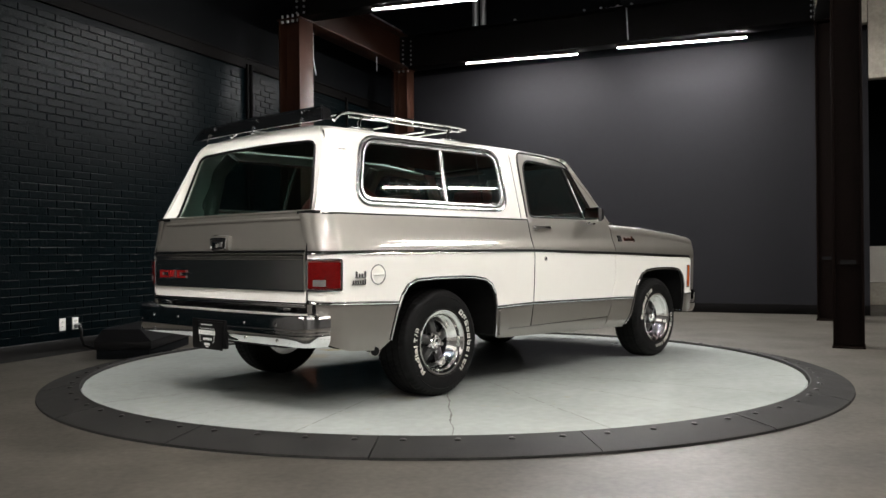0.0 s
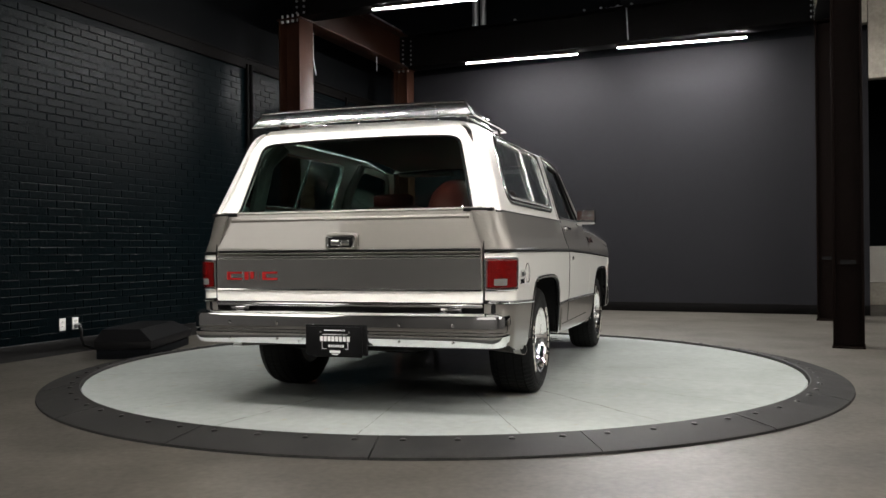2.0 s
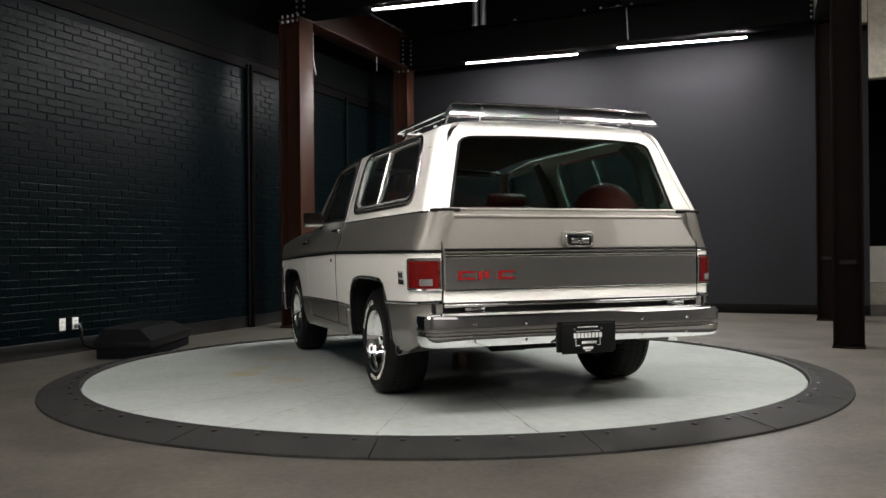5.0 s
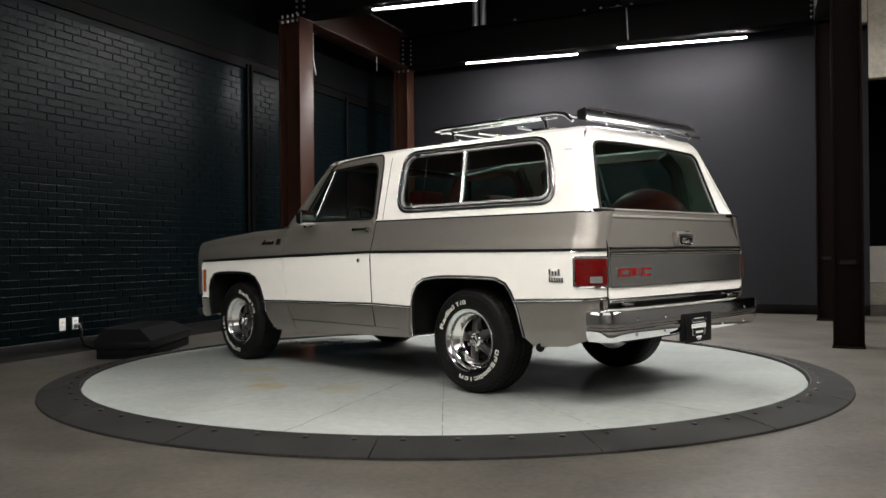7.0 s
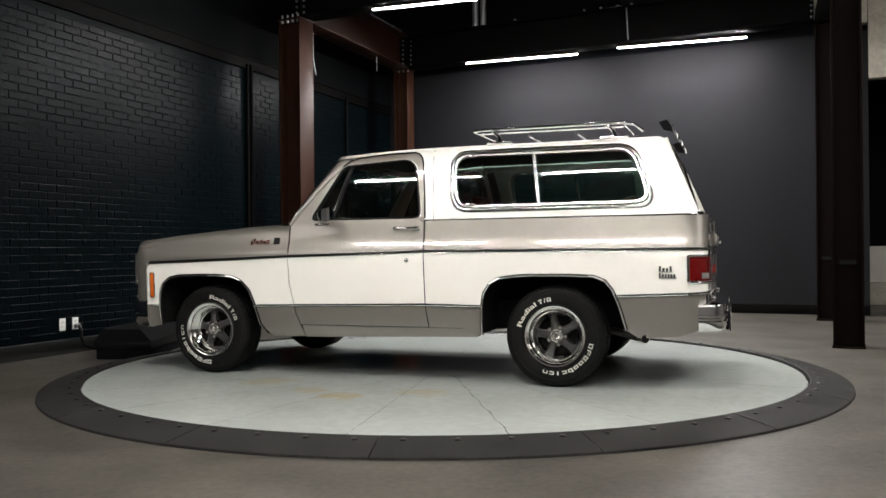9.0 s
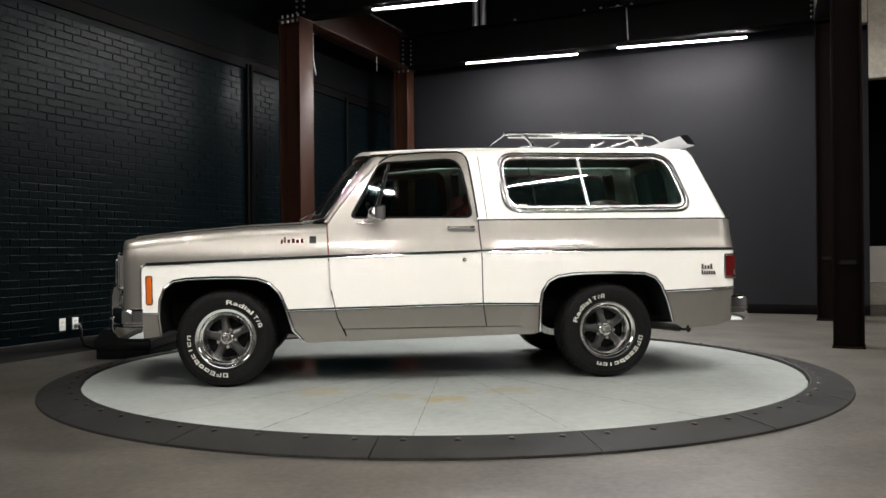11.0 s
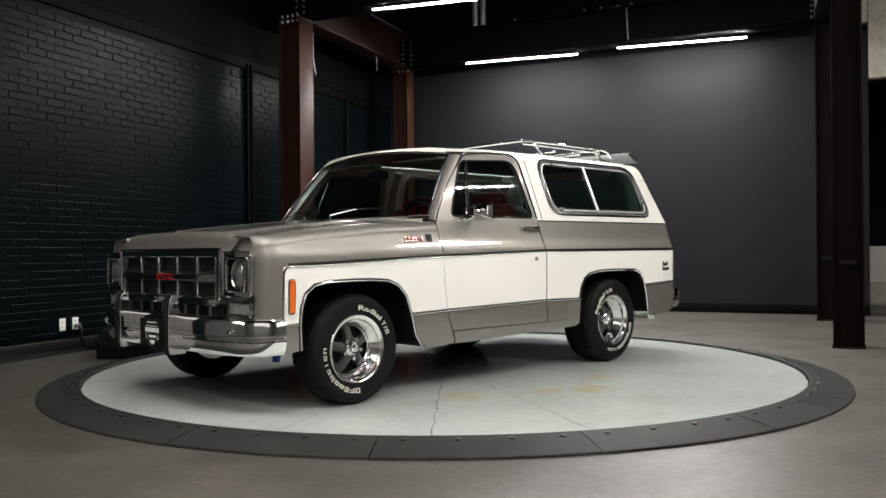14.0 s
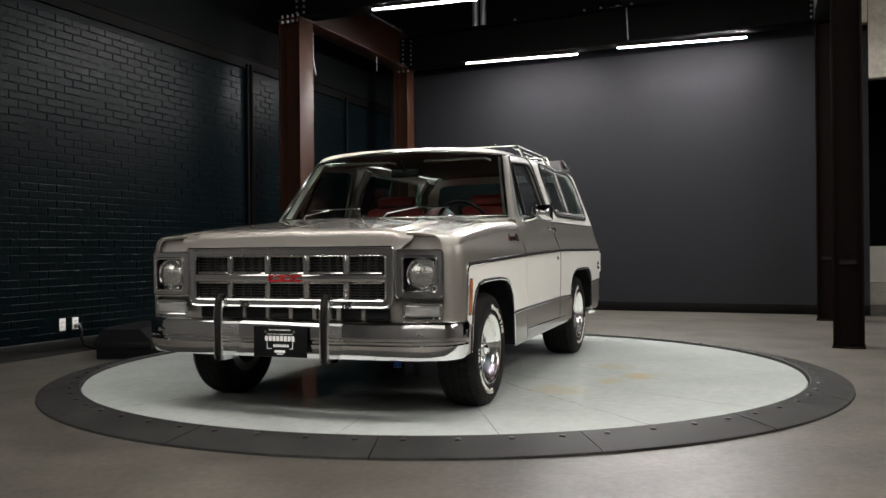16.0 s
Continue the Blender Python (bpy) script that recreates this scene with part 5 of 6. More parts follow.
    bk = [[bm.verts.new(blade(t, f) + Vector((0.006, 0, -0.002))) for t in Y] for f in np.linspace(0, 1, 6)]
    for i in range(5):
        for j in range(14):
            bm.faces.new((fr[i][j], fr[i][j + 1], fr[i + 1][j + 1], fr[i + 1][j]))
            bm.faces.new((bk[i][j], bk[i + 1][j], bk[i + 1][j + 1], bk[i][j + 1]))
    bmesh.ops.recalc_face_normals(bm, faces=bm.faces)
    bl = part("deflector_blade", bm, VISOR, car, "smoked glossy wind deflector across the roof's back edge")
    part("deflector_edge", tube([blade(t, 1) for t in Y], 0.006, 8), CHROME, bl)
    part("deflector_edge", tube([blade(t, 0) for t in Y], 0.005, 8), CHROME, bl)
    for s in (-1, 1):
        bm = bmesh.new()
        q = [blade(s, 0), blade(s, 0.5), blade(s, 1), blade(s, 1) + Vector((0.055, 0, -0.012)), blade(s, 0) + Vector((0.06, 0, 0.008))]
        A = [bm.verts.new(p) for p in q]
        B = [bm.verts.new(p + Vector((0, s * 0.008, 0))) for p in q]
        bm.faces.new(A), bm.faces.new(B[::-1])
        for i in range(5):
            bm.faces.new((A[i - 1], A[i], B[i], B[i - 1]))
        bmesh.ops.recalc_face_normals(bm, faces=bm.faces)
        part("deflector_end", bm, BLACK, bl)
    for t in (-0.72, -0.02, 0.72):
        p = blade(t, 0)
        part("deflector_bracket", tube([p + Vector((0.002, 0, 0.03)), p + Vector((-0.008, 0, 0.005)), p + Vector((-0.012, 0, -0.022))], 0.005, 6), CHROME, bl)
        for f in (0.25, 0.75):
            b = blade(t, f)
            part("rivet", tube([b, b + Vector((-0.008, 0, 0.002))], 0.007, 8), CHROME, bl)
    # roof rack
    rack = None
    for s in (-1, 1):
        y = s * 0.565
        up = [(0.67, y, 1.806), (0.60, y, 1.812), (-0.30, y, 1.812), (-0.42, y, 1.812)]
        r = part("rack_rail", tube(up + [(-0.50, y, 1.795), (-0.56, y, 1.745)], 0.011, 10), CHROME, car, "chrome roof rack side rail")
        rack = rack or r
        part("rail_rod", tube([(0.64, y * 0.95, 1.788), (-0.42, y * 0.95, 1.788)], 0.008, 8), CHROME, r)
        for x in (0.53, -0.30):
            part("rail_post", tube([(x, y * 0.98, 1.80), (x - 0.05, y, 1.76), (x - 0.075, y * 1.04, 1.712)], [0.010, 0.012, 0.016], 10), CHROME, r)
            zz = roof_at(x, 0.60)
            part("rail_foot", box((x - 0.16, y * 1.05 - 0.028, zz - 0.004), (x + 0.03, y * 1.05 + 0.028, zz + 0.018), 0.008), CHROME, r)
    for x, z in ((0.67, 1.806), (-0.42, 1.812), (0.25, 1.752), (-0.1, 1.752)):
        part("rack_crossbar", tube([(x, -0.565, z), (x, 0.565, z)], 0.010, 10), CHROME, car)
    for y in (-0.3, -0.1, 0.1, 0.3):
        part("rack_slat", box((-0.55, y - 0.016, 1.720), (0.62, y + 0.016, 1.732), 0.004), CHROME, car)


def plate(car, m, w, h, rear):
    """Dealer's plate: black with light plain bars where the writing stands."""
    bm = box((-0.004, -w / 2, -h / 2), (0.004, w / 2, h / 2), 0.003, m)
    p = part("dealer_plate", bm, BLACK, car, "black dealer plate with white bars")
    pts = []
    k = h / 0.172
    for i in range(8):               # bold word
        y = -0.092 + i * 0.0235
        pts.append((y, 0.003 * k, y + 0.018, 0.031 * k))
    for i in range(7):               # script word below
        y = -0.04 + i * 0.014
        pts.append((y, -0.030 * k, y + 0.010, -0.016 * k))
    for i in range(12):
        y = -0.066 + i * 0.011
        pts.append((y, 0.062 * k, y + 0.008, 0.068 * k))
    pts += [(-0.032, -0.062 * k, 0.032, -0.048 * k), (-0.018, -0.072 * k, 0.018, -0.066 * k)]
    pts += [(-0.08, 0.040 * k, 0.08, 0.0425 * k), (-0.08, -0.0405 * k, -0.05, -0.038 * k), (0.06, -0.0405 * k, 0.08, -0.038 * k), (-0.08, -0.038 * k, -0.0775, 0.0 * k), (0.0775, -0.038 * k, 0.08, 0.0 * k)]
    inv = m
    part("plate_bars", bars(pts, lambda u, v: tuple(inv @ Vector((0.0045, u, v))), 0.0012, "plate_bars", OUTLET), None, p)
    for s in (-1, 1):
        part("screw", tube([m @ Vector((0.003, s * 0.088, 0.055 * k)), m @ Vector((0.007, s * 0.088, 0.055 * k))], 0.006, 8), CHROME, p)
    if rear:
        fr = box((-0.03, -w / 2 - 0.025, -h / 2 + 0.01), (-0.006, w / 2 + 0.025, h / 2 + 0.012), 0.006, m)
        part("plate_recess", fr, BLACK, p)


def build_nose(car):
    X = 3.395
    panel = part("nose_panel", sheet("nose_panel", rounded([(-0.90, 0.46), (0.90, 0.46), (0.90, 1.005), (-0.90, 1.005)], 0.03), [], [-0.6, 0, 0.6], [0.6, 0.8], lambda u, v: (X - 0.03, -u, v), TAUPE, 0.02), None, car)
    hole = rounded([(-0.602, 0.662), (0.602, 0.662), (0.602, 0.912), (-0.602, 0.912)], 0.025)
    out = rounded([(-0.640, 0.627), (0.640, 0.627), (0.648, 0.950), (-0.648, 0.950)], [0.055, 0.055, 0.015, 0.015])
    place = lambda u, v: (X + 0.055, -u, v)
    g = part("grille_frame", sheet("grille_frame", out, [hole], [], [], place, CHROME, 0.06), None, car, "chrome grille surround")
    part("frame_edge", tube([(X + 0.055, u, v) for u, v in out], 0.009, 8, True), CHROME, g)
    part("frame_edge", tube([(X + 0.053, u, v) for u, v in hole], 0.007, 8, True), CHROME, g)
    part("grille_backing", box((X - 0.012, -0.61, 0.65), (X - 0.006, 0.61, 0.92)), BLACK, g, smooth=False)
    part("grille_bar", box((X + 0.0, -0.605, 0.762), (X + 0.062, 0.605, 0.806), 0.008), CHROME, g, "broad horizontal grille bar")
    for y in (-0.365, -0.12, 0.125, 0.37):
        part("grille_divider", box((X + 0.0, y - 0.016, 0.655), (X + 0.056, y + 0.016, 0.915), 0.006), CHROME, g)
    grey = mat("grey_grille_louvre", (0.05, 0.05, 0.05), 0.35, 0.6)
    edges = [-0.602, -0.365, -0.12, 0.125, 0.37, 0.602]
    for i in range(5):
        for z0, z1 in ((0.668, 0.757), (0.812, 0.906)):
            y0, y1 = edges[i] + 0.02, edges[i + 1] - 0.02
            c = part("grille_cell", tube([(X + 0.046, y, z) for y, z in ((y0, z0), (y1, z0), (y1, z1), (y0, z1))], 0.005, 6, True), POLISHED, g)
            bm = bmesh.new()
            for k in range(6):
                z = z0 + (z1 - z0) * (k + 0.5) / 6
                add_box(bm, (X + 0.0, y0, z - 0.0022), (X + 0.034, y1, z + 0.0022))
            for k in range(1, 4):
                y = y0 + (y1 - y0) * k / 4
                add_box(bm, (X + 0.0, y - 0.002, z0), (X + 0.030, y + 0.002, z1))
            tagged(part("louvres", bm, grey, c, smooth=False), kind="stuff")
    bl = []
    for y0 in (-0.105, -0.033, 0.039):
        bl += [(y0, 0.765, y0 + 0.062, 0.776), (y0, 0.792, y0 + 0.062, 0.803), (y0, 0.765, y0 + 0.018, 0.803)]
    part("badge", bars(bl, lambda u, v: (X + 0.063, u, v), 0.008, "badge", BADGE_RED), None, g, "three red block shapes")
    for s in (-1, 1):
        # lamp bezels
        out = rounded([(0.655, 0.682), (0.915, 0.682), (0.915, 0.930), (0.655, 0.930)], 0.022)
        hole = rounded([(0.697, 0.712), (0.888, 0.712), (0.888, 0.898), (0.697, 0.898)], 0.02)
        bz = part("lamp_bezel", sheet("lamp_bezel", [(-a, b) for a, b in out], [[(-a, b) for a, b in hole]], [], [], lambda u, v: (X + 0.045 - 0.05 * max(0, abs(u) - 0.70) ** 2 * 8, -u, v), CHROME, 0.05, s), None, car, "square chrome headlamp bezel")
        part("bezel_edge", tube([(X + 0.043, s * a, b) for a, b in hole], 0.007, 8, True), CHROME, bz)
        part("bezel_edge", tube([(X + 0.040 - 0.4 * max(0, a - 0.70) ** 2, s * a, b) for a, b in out], 0.008, 8, True), CHROME, bz)
        part("lamp_pocket", box((X - 0.02, s * 0.7925 - 0.10, 0.708), (X - 0.012, s * 0.7925 + 0.10, 0.902)), BLACK, bz, smooth=False)
        for lo, hi in (((X - 0.02, s * 0.7925 - 0.097, 0.708), (X + 0.03, s * 0.7925 - 0.093, 0.902)), ((X - 0.02, s * 0.7925 + 0.093, 0.708), (X + 0.03, s * 0.7925 + 0.097, 0.902))):
            part("pocket_side", box(lo, hi), BLACK, bz, smooth=False)
        M = Matrix.Translation((X - 0.005, s * 0.797, 0.802)) @ Matrix.Rotation(radians(90), 4, "Y")
        lens = lathe([(0.0, 0.045), (0.03, 0.043), (0.055, 0.037), (0.074, 0.027), (0.082, 0.016), (0.082, 0.0), (0, 0.0)], 36, "z", False)
        bmesh.ops.transform(lens, matrix=M, verts=lens.verts)
        hl = part("headlamp", lens, HEADLAMP, bz, "round clear sealed-beam headlamp")
        rim = lathe([(0.082, 0.0), (0.082, 0.020), (0.088, 0.024), (0.096, 0.018), (0.098, 0.0)], 36, "z")
        bmesh.ops.transform(rim, matrix=M, verts=rim.verts)
        part("headlamp_ring", rim, CHROME, hl)
        pk = part("parking_lamp", box((X - 0.02, s * 0.795 - 0.098, 0.582), (X + 0.012, s * 0.795 + 0.098, 0.640), 0.008), LENS, car, "clear rectangular parking lamp")
        part("parking_rim", tube([(X + 0.012, s * y, z) for y, z in rounded([(0.690, 0.575), (0.900, 0.575), (0.900, 0.648), (0.690, 0.648)], 0.012)], 0.008, 8, True), CHROME, pk)
    part("radiator_opening", box((X - 0.008, -0.60, 0.555), (X + 0.004, 0.60, 0.615), 0.004), BLACK, car)
    for y in np.linspace(-0.45, 0.45, 7):
        part("air_slot_web", box((X + 0.0, y - 0.012, 0.555), (X + 0.012, y + 0.012, 0.615), 0.003), TAUPE, car)
    # front bumper
    half = [(3.535, 0.0), (3.533, 0.3), (3.522, 0.58), (3.500, 0.76), (3.468, 0.86), (3.428, 0.93), (3.385, 0.970), (3.34, 0.992), (3.29, 1.000), (3.24, 1.002)]
    prof = [(0.085, 0.548), (0.03, 0.560), (0.010, 0.553), (0.0, 0.535), (0.002, 0.455), (0.010, 0.446), (0.010, 0.436), (0.002, 0.428), (0.010, 0.385), (0.03, 0.352), (0.085, 0.344), (0.085, 0.356), (0.045, 0.372), (0.035, 0.53)]
    b = part("front_bumper", bumper(half, prof), CHROME, car, "chrome front bumper")
    for s in (-1, 1):
        part("bolt", tube([(3.470, s * 0.815, 0.487), (3.500, s * 0.815, 0.487)], 0.011, 12), CHROME, b)
        part("bumper_bracket", box((3.20, s * 0.45 - 0.04, 0.40), (3.50, s * 0.45 + 0.04, 0.50)), MATT, car, smooth=False)
        # bumper guard with a rubber face
        y = s * 0.3285 - 0.0115
        prof2 = [(3.50, 0.335), (3.60, 0.335), (3.612, 0.36), (3.612, 0.60), (3.600, 0.67), (3.575, 0.692), (3.555, 0.690), (3.545, 0.60), (3.50, 0.54)]
        bm = bmesh.new()
        A = [bm.verts.new((x, y - 0.030, z)) for x, z in prof2]
        B = [bm.verts.new((x, y + 0.030, z)) for x, z in prof2]
        bm.faces.new(A), bm.faces.new(B[::-1])
        for i in range(len(prof2)):
            bm.faces.new((A[i - 1], A[i], B[i], B[i - 1]))
        bmesh.ops.recalc_face_normals(bm, faces=bm.faces)
        bmesh.ops.bevel(bm, geom=bm.edges[:], offset=0.006, segments=2, affect="EDGES")
        gd = part("bumper_guard", bm, CHROME, b, "chrome bumper guard with black rubber face")
        part("guard_pad", tube([(3.604, y, 0.34), (3.618, y, 0.37), (3.618, y, 0.60), (3.606, y, 0.665), (3.582, y, 0.692)], 0.014, 10), RUBBER, gd)
    plate(car, Matrix.Translation((3.552, 0.02, 0.443)), 0.33, 0.168, False)


def build_wheel(rear):
    """A wheel lying on the left side: its axle is y, its face looks to +y."""
    R, half, rim = (0.344, 0.140, 0.200) if rear else (0.337, 0.122, 0.200)
    root = empty("wheel")
    # tyre with tread blocks
    seg = 180
    bm = bmesh.new()
    prof = [(rim - 0.004, -half * 0.82), (rim + 0.02, -half * 0.96), (R - 0.085, -half * 1.0), (R - 0.050, -half * 0.985), (R - 0.028, -half * 0.945)]
    ribs = [-0.86, -0.60, -0.56, -0.22, -0.18, 0.18, 0.22, 0.56, 0.60, 0.86]
    full = [(r, a, 0) for r, a in prof] + [(R, half * f, i) for i, f in enumerate(ribs, 1)] + [(r, -a, 0) for r, a in prof[::-1]]
    rings = []
    for k in range(seg):
        row = []
        for r, a, i in full:
            rr, ph = r, 0
            if i:
                r -= 0.013 if i in (1, 10) else 0.0
                rr = r
                block = (k + (1 if i in (3, 4, 7, 8) else 0)) % 3 + 1
                rr = r - (0.006 if block == 3 else 0)
                if i in (5, 6):
                    rr = r - (0.004 if block == 3 else 0)
            ang = (k + ph) * math.tau / seg
            row.append(bm.verts.new((rr * math.cos(ang), a, rr * math.sin(ang))))
        rings.append(row)
    n = len(full)
    for k in range(seg):
        A, B = rings[k], rings[(k + 1) % seg]
        for i in range(n - 1):
            bm.faces.new((A[i], A[i + 1], B[i + 1], B[i]))
    bmesh.ops.recalc_face_normals(bm, faces=bm.faces)
    ty = part("tyre", bm, (RUBBER,), root, "black radial tyre with white raised bars")
    for f in (-0.58, -0.20, 0.20, 0.58):
        part("tread_groove", lathe([(R + 0.0012, half * f - 0.004), (R + 0.0012, half * f + 0.004), (R - 0.006, half * f)], 60), MATT, ty)
    for r in (rim + 0.012, R - 0.055):
        part("sidewall_rib", lathe([(r, half * 0.97), (r + 0.004, half * 1.005), (r + 0.008, half * 0.97)], 60), RUBBER, ty)
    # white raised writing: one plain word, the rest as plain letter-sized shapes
    r0, ybase = rim + 0.036, half * 1.0 + 0.0012
    word = text_mesh("word", "Radial", 0.042, 0.0015, LETTER, 0.0, 0.196, 0.0006)
    a0 = radians(37)
    for v in word.vertices:
        a, r = a0 + v.co.x / (r0 + 0.013), r0 + 0.013 + v.co.y
        v.co = (r * math.cos(a), ybase + v.co.z, r * math.sin(a))
    part("sidewall_word", word, None, ty, "white raised sidewall word")
    bm = bmesh.new()

    def stroke(a, b, lo, hi):
        bm.faces.new([bm.verts.new((r * math.cos(radians(t)), ybase, r * math.sin(radians(t)))) for r, t in ((r0 + lo, a), (r0 + hi, a), (r0 + hi, b), (r0 + lo, b))])
    for a, b, lo, hi in ((67.2, 68.7, 0.0, 0.023), (65, 71, 0.023, 0.028), (73.5, 74.8, 0.0, 0.014), (75, 76.3, 0.014, 0.028), (78.5, 80, 0.0, 0.026), (83, 84.5, 0.0, 0.026), (80, 83, 0.008, 0.012), (80, 83, 0.023, 0.028)):
        stroke(a, b, lo, hi)
    for k, kind in enumerate("bfgoobcicn"):
        a, w, h = 190 + 10.2 * k, 7.4, 0.028 if k < 3 else 0.021
        if kind == "i":
            stroke(a + 3, a + 4.6, 0.0, 0.024)
            continue
        stroke(a, a + 1.6, 0.0, 0.029 if kind == "b" else h)
        stroke(a + 1.6, a + w, h - 0.005, h)
        if kind in "bgoc":
            stroke(a + 1.6, a + w, 0.0, 0.005)
        if kind in "bon":
            stroke(a + w - 1.6, a + w, 0.005 if kind != "n" else 0.0, h - 0.005)
        if kind in "fg":
            stroke(a + 3.0, a + w, 0.011, 0.016)
    ex = bmesh.ops.extrude_face_region(bm, geom=bm.faces[:])
    bmesh.ops.translate(bm, vec=(0, -0.006, 0), verts=[v for v in ex["geom"] if isinstance(v, bmesh.types.BMVert)])
    bmesh.ops.recalc_face_normals(bm, faces=bm.faces)
    tagged(part("sidewall_letters", bm, LETTER, ty, "white raised sidewall letters as plain bars", smooth=False), kind="stuff")
    # rim: polished outer lip and deep barrel
    f = half
    rimm = part("rim", lathe([(rim - 0.006, f * 0.86), (rim + 0.006, f * 0.90), (rim + 0.011, f * 0.94), (rim + 0.006, f * 0.985), (rim - 0.004, f * 0.975), (rim - 0.010, f * 0.93), (rim - 0.016, f * 0.90), (rim - 0.021, f * 0.82), (rim - 0.021, f * 0.80), (rim - 0.027, f * 0.74), (rim - 0.027, f * 0.72), (rim - 0.034, f * 0.66), (rim - 0.040, f * 0.62), (rim - 0.054, f * 0.36), (rim - 0.062, f * 0.30), (rim - 0.062, -f * 0.8), (rim - 0.004, -f * 0.8)], 72), POLISHED, root, "polished aluminium rim")
    part("brake_drum", lathe([(0.0, f * 0.05), (0.12, f * 0.05), (0.135, 0.0), (0.135, -0.05), (0.185, -0.05), (0.185, -0.07), (0, -0.07)], 32, "y", False), MATT, rimm)
    y0 = f * 0.18
    bm = bmesh.new()
    sections = [(0.050, 0.036, 0.045), (0.080, 0.030, 0.042), (0.105, 0.027, 0.034), (0.125, 0.030, 0.022), (0.142, 0.038, 0.006)]
    rows = []
    for r, w, h in sections:
        rows.append([bm.verts.new((r, y0 + dy, dw)) for dw, dy in ((-w, 0), (-w * 0.75, h * 0.75), (-w * 0.3, h), (w * 0.3, h), (w * 0.75, h * 0.75), (w, 0), (w * 0.6, -0.02), (-w * 0.6, -0.02))])
    for A, B in zip(rows, rows[1:]):
        for k in range(8):
            bm.faces.new((A[k - 1], A[k], B[k], B[k - 1]))
    bm.faces.new(rows[0]), bm.faces.new(rows[-1])
    bmesh.ops.recalc_face_normals(bm, faces=bm.faces)
    sp = mesh_of("spoke", bm, SPOKE, smooth=True)
    for k in range(5):
        o = new("spoke", sp)
        o.parent = root
        o.rotation_euler = (0, -radians(5 + 72 * k), 0)
    hub = part("hub", lathe([(0.0, y0 + 0.046), (0.058, y0 + 0.046), (0.066, y0 + 0.036), (0.070, y0), (0, y0)], 40, "y", False), SPOKE, root)
    part("hub_collar", lathe([(0.0, y0 + 0.052), (0.040, y0 + 0.052), (0.047, y0 + 0.046), (0.047, y0 + 0.040), (0, y0 + 0.040)], 8, "y", False), POLISHED, hub, "eight-sided bright hub collar")
    part("hub_cap", lathe([(0.0, y0 + 0.082), (0.020, y0 + 0.081), (0.029, y0 + 0.073), (0.034, y0 + 0.060), (0.036, y0 + 0.044), (0, y0 + 0.044)], 6, "y", False), CHROME, hub, "chrome hexagonal hub cap")
    for k in range(5):
        a = radians(41 + 72 * k)
        part("lug_nut", tube([(0.062 * math.cos(a), y0 + 0.020, 0.062 * math.sin(a)), (0.062 * math.cos(a), y0 + 0.052, 0.062 * math.sin(a))], 0.0125, 6), CHROME, hub)
    return root, R, half


def build_wheels(car):
    for rear, x, yc in ((True, 0.0, 0.815), (False, 2.700, 0.838)):
        w, R, half = build_wheel(rear)
        w.parent = car
        w.matrix_basis = pose(x, yc, R, 0, 0 if rear else -77, 0)
        copy_thing(w, pose(x, -yc, R, 0, 60 if rear else 15, 180))
        part("axle", tube([(x, -yc, R), (x, yc, R)], 0.045, 12), MATT, car)
    bm = bmesh.new()
    add_box(bm, (-0.80, -0.55, 0.42), (3.2, 0.55, 0.56))
    for y in (-0.45, 0.45):
        add_box(bm, (-0.85, y - 0.05, 0.36), (3.25, y + 0.05, 0.46))
    add_box(bm, (0.55, -0.92, 0.34), (2.1, 0.92, 0.42))
    add_box(bm, (-0.85, -0.42, 0.34), (-0.2, 0.42, 0.5), 0.03)
    part("chassis", bm, MATT, car, smooth=False)
    bm = tube([(-0.0, -0.12, 0.36), (0.0, 0.12, 0.36)], 0.13, 20)
    part("differential", bm, MATT, car)
    part("gearbox", box((1.4, -0.2, 0.26), (2.3, 0.2, 0.45), 0.05), MATT, car)
    part("shock_absorber", tube([(2.95, 0.45, 0.24), (2.93, 0.45, 0.34)], 0.025, 12), mat("blue_paint", (0.02, 0.08, 0.35), 0.4), car, "small blue shock absorber end")


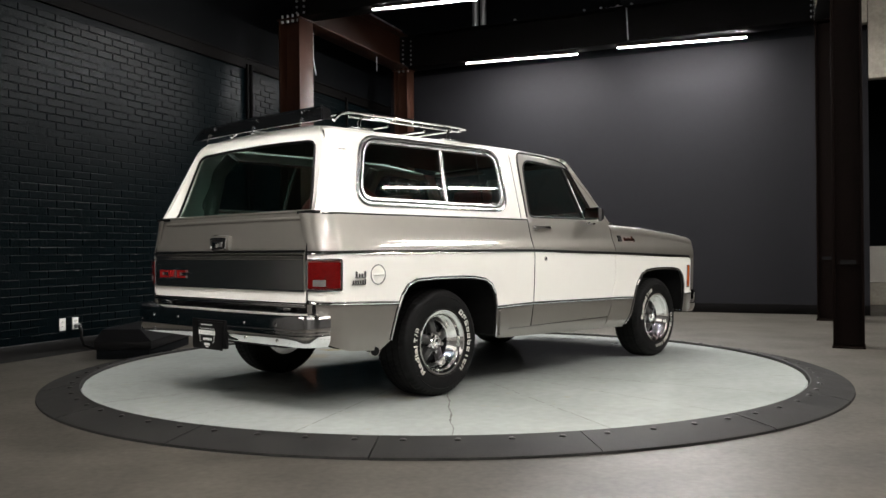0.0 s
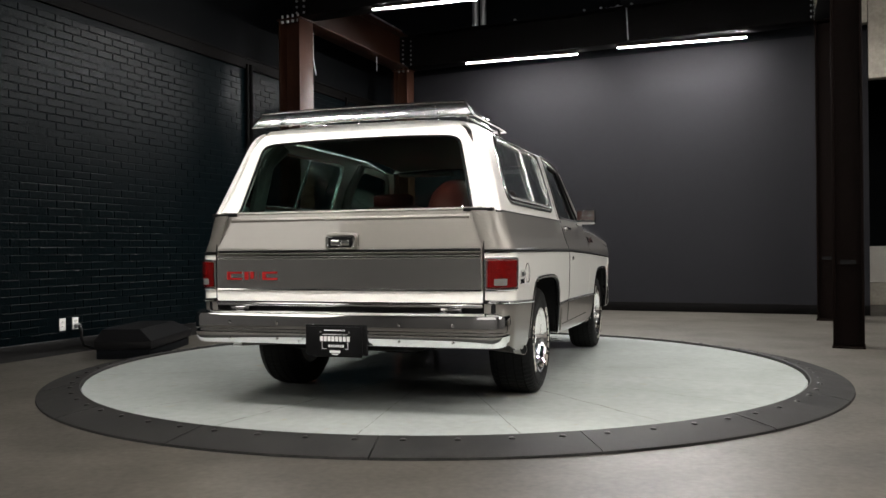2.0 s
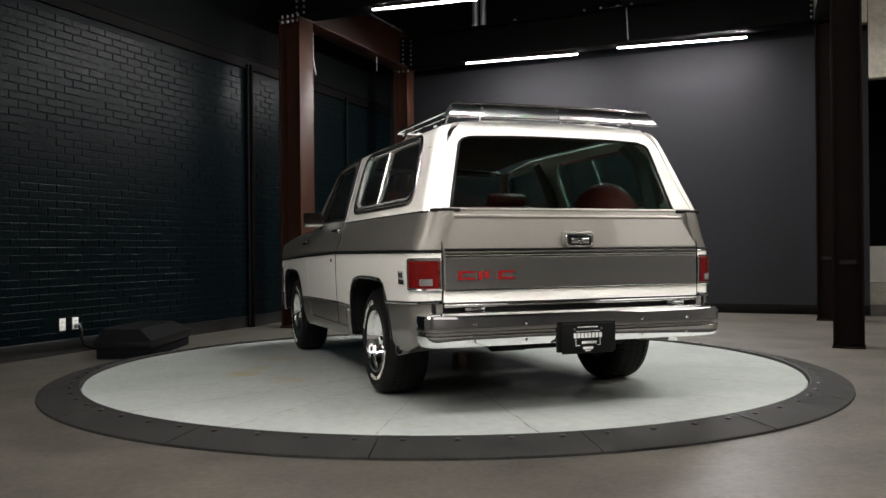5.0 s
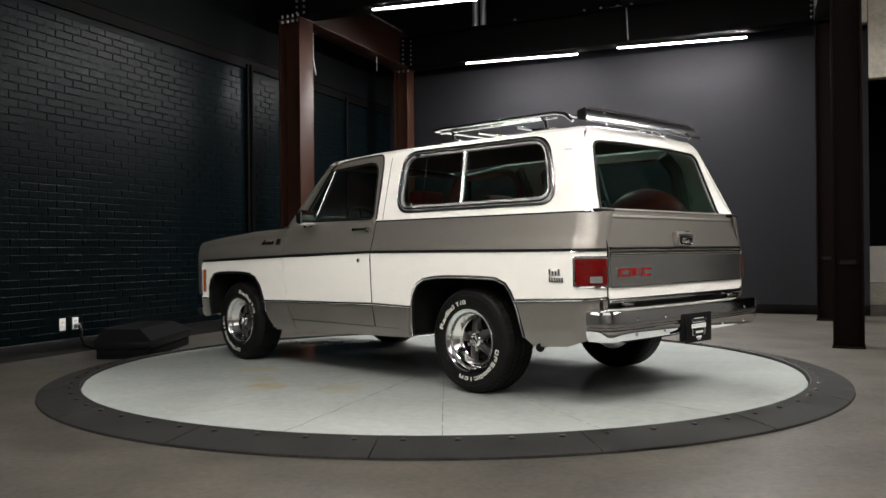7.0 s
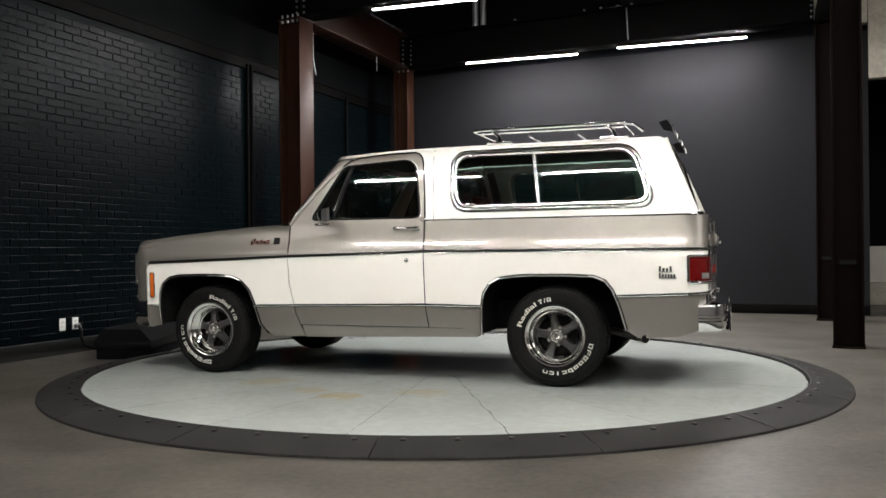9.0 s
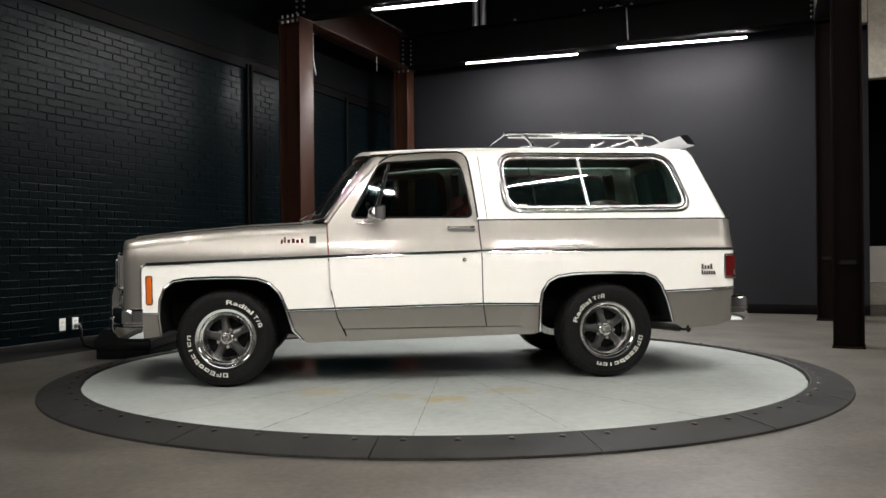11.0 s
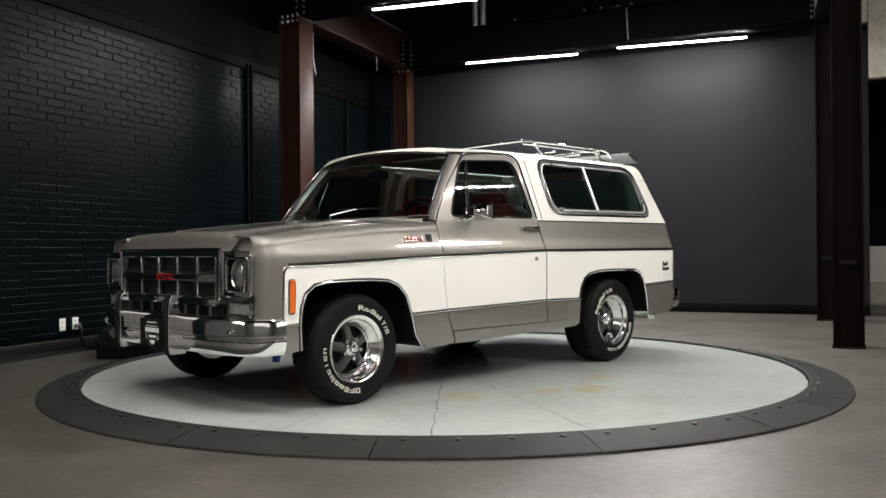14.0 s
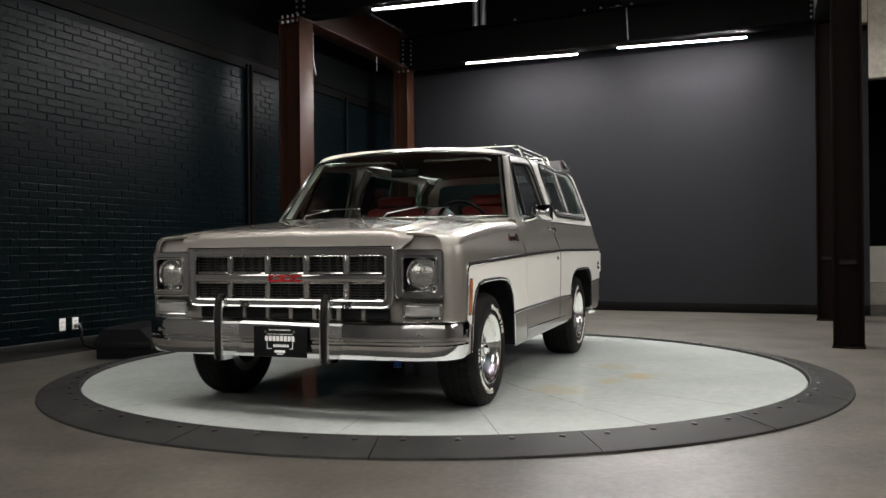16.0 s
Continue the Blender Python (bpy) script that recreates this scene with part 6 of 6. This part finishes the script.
def build_interior(car):
    fl = part("cabin_floor", box((-0.9, -0.49, 0.56), (2.0, 0.49, 0.60)), MATT, car, smooth=False)
    for s in (-1, 1):
        part("cabin_side", box((-0.85, s * 0.86 - 0.01, 0.86), (0.9, s * 0.86 + 0.01, 1.14), 0.005), VINYL, car)
        part("door_card", box((0.95, s * 0.90 - 0.012, 0.50), (1.95, s * 0.90 + 0.012, 1.12), 0.006), VINYL, car)
        # front bucket seat
        st = bmesh.new()
        y = s * 0.42
        add_box(st, (1.05, y - 0.27, 0.62), (1.60, y + 0.27, 0.86), 0.06)
        add_box(st, (-0.07, -0.26, 0.0), (0.07, 0.26, 0.52), 0.06, Matrix.Translation((1.02, y, 0.78)) @ Matrix.Rotation(radians(-12), 4, "Y"))
        add_box(st, (-0.05, -0.17, 0.0), (0.05, 0.17, 0.10), 0.04, Matrix.Translation((0.92, y, 1.285)) @ Matrix.Rotation(radians(-12), 4, "Y"))
        part("front_seat", st, VINYL, car, "dark red vinyl front seat")
        part("sun_visor", box((1.55, s * 0.38 - 0.24, 1.585), (1.70, s * 0.38 + 0.24, 1.605), 0.008), LINER, car)
    st = bmesh.new()
    add_box(st, (-0.25, -0.36, 0.79), (0.25, 0.62, 0.88), 0.04)
    add_box(st, (-0.07, -0.36, 0.0), (0.07, 0.62, 0.36), 0.06, Matrix.Translation((-0.27, 0, 0.82)) @ Matrix.Rotation(radians(-10), 4, "Y"))
    part("rear_seat", st, VINYL, car, "dark red vinyl rear bench")
    sp = lathe([(0.0, 0.12), (0.28, 0.12), (0.34, 0.10), (0.375, 0.05), (0.385, 0.0), (0.375, -0.05), (0.34, -0.10), (0.28, -0.12), (0, -0.12)], 48, "y", False)
    bmesh.ops.transform(sp, matrix=Matrix.Translation((-0.43, -0.52, 0.985)), verts=sp.verts)
    part("spare_wheel_cover", sp, VINYL, car, "dark red round spare wheel cover")
    part("dashboard", box((1.78, -0.84, 0.86), (2.10, 0.84, 1.135), 0.05), VINYL, car, "dark red dashboard")
    bm = bmesh.new()
    M = Matrix.Translation((1.62, 0.42, 1.12)) @ Matrix.Rotation(radians(-62), 4, "Y")
    add_tube(bm, [M @ Vector((0.19 * math.cos(k * math.tau / 28), 0.19 * math.sin(k * math.tau / 28), 0)) for k in range(28)], 0.014, 8, True)
    add_tube(bm, [M @ Vector((-0.18, 0, 0)), M @ Vector((0, 0, -0.03)), M @ Vector((0.18, 0, 0))], 0.012, 8)
    add_tube(bm, [M @ Vector((0, 0, -0.03)), M @ Vector((0.0, 0, -0.25))], 0.025, 10)
    part("steering_wheel", bm, BLACK, car, "black steering wheel")
    bm = tube([(1.80, 0, 1.585), (1.74, 0, 1.52)], 0.008, 8)
    add_box(bm, (1.70, -0.11, 1.475), (1.735, 0.11, 1.535), 0.012)
    part("cabin_mirror", bm, BLACK, car)
    part("mirror_glass", box((1.697, -0.10, 1.482), (1.6995, 0.10, 1.528)), CHROME, car, smooth=False)
    for s in (-1, 1):
        part("rear_pillar_trim", tube([(-0.60, s * 0.80, 1.15), (-0.55, s * 0.74, 1.5), (-0.5, s * 0.64, 1.62)], 0.05, 8), LINER, car)
        part("centre_pillar_trim", tube([(0.85, s * 0.86, 1.12), (0.88, s * 0.79, 1.42), (0.9, s * 0.68, 1.62)], 0.035, 8), LINER, car)


HEADLAMP = mat("headlamp_glass", (0.52, 0.52, 0.50), 0.05, 0.9, 1.0, 0.25, 90, bump=0.35, bump_scale=60)


def build_car():
    car = empty("sport_utility_car", label="taupe and cream two-tone vintage two-door utility car with chrome trim", category="car")
    for s in (1, -1):
        build_side(car, s)
    build_top(car)
    build_tail(car)
    build_nose(car)
    build_wheels(car)
    build_interior(car)
    return car


build_hall()
build_steel()
build_strips()
disc = build_turntable()
build_clutter()
car = build_car()
lay_bricks()


def motions():
    """The disc turns steadily and carries the car."""
    rows, drows = [], []
    for k in range(33):
        t = k * 0.5
        a = THETA0 + RATE * t
        turn = Matrix.Rotation(radians(a), 4, "Z")
        drows.append((t, turn))
        rows.append((t, turn @ Matrix.Translation((-AXIS[0], -AXIS[1], 0))))
    walk(disc, drows)
    walk(car, rows)


motions()
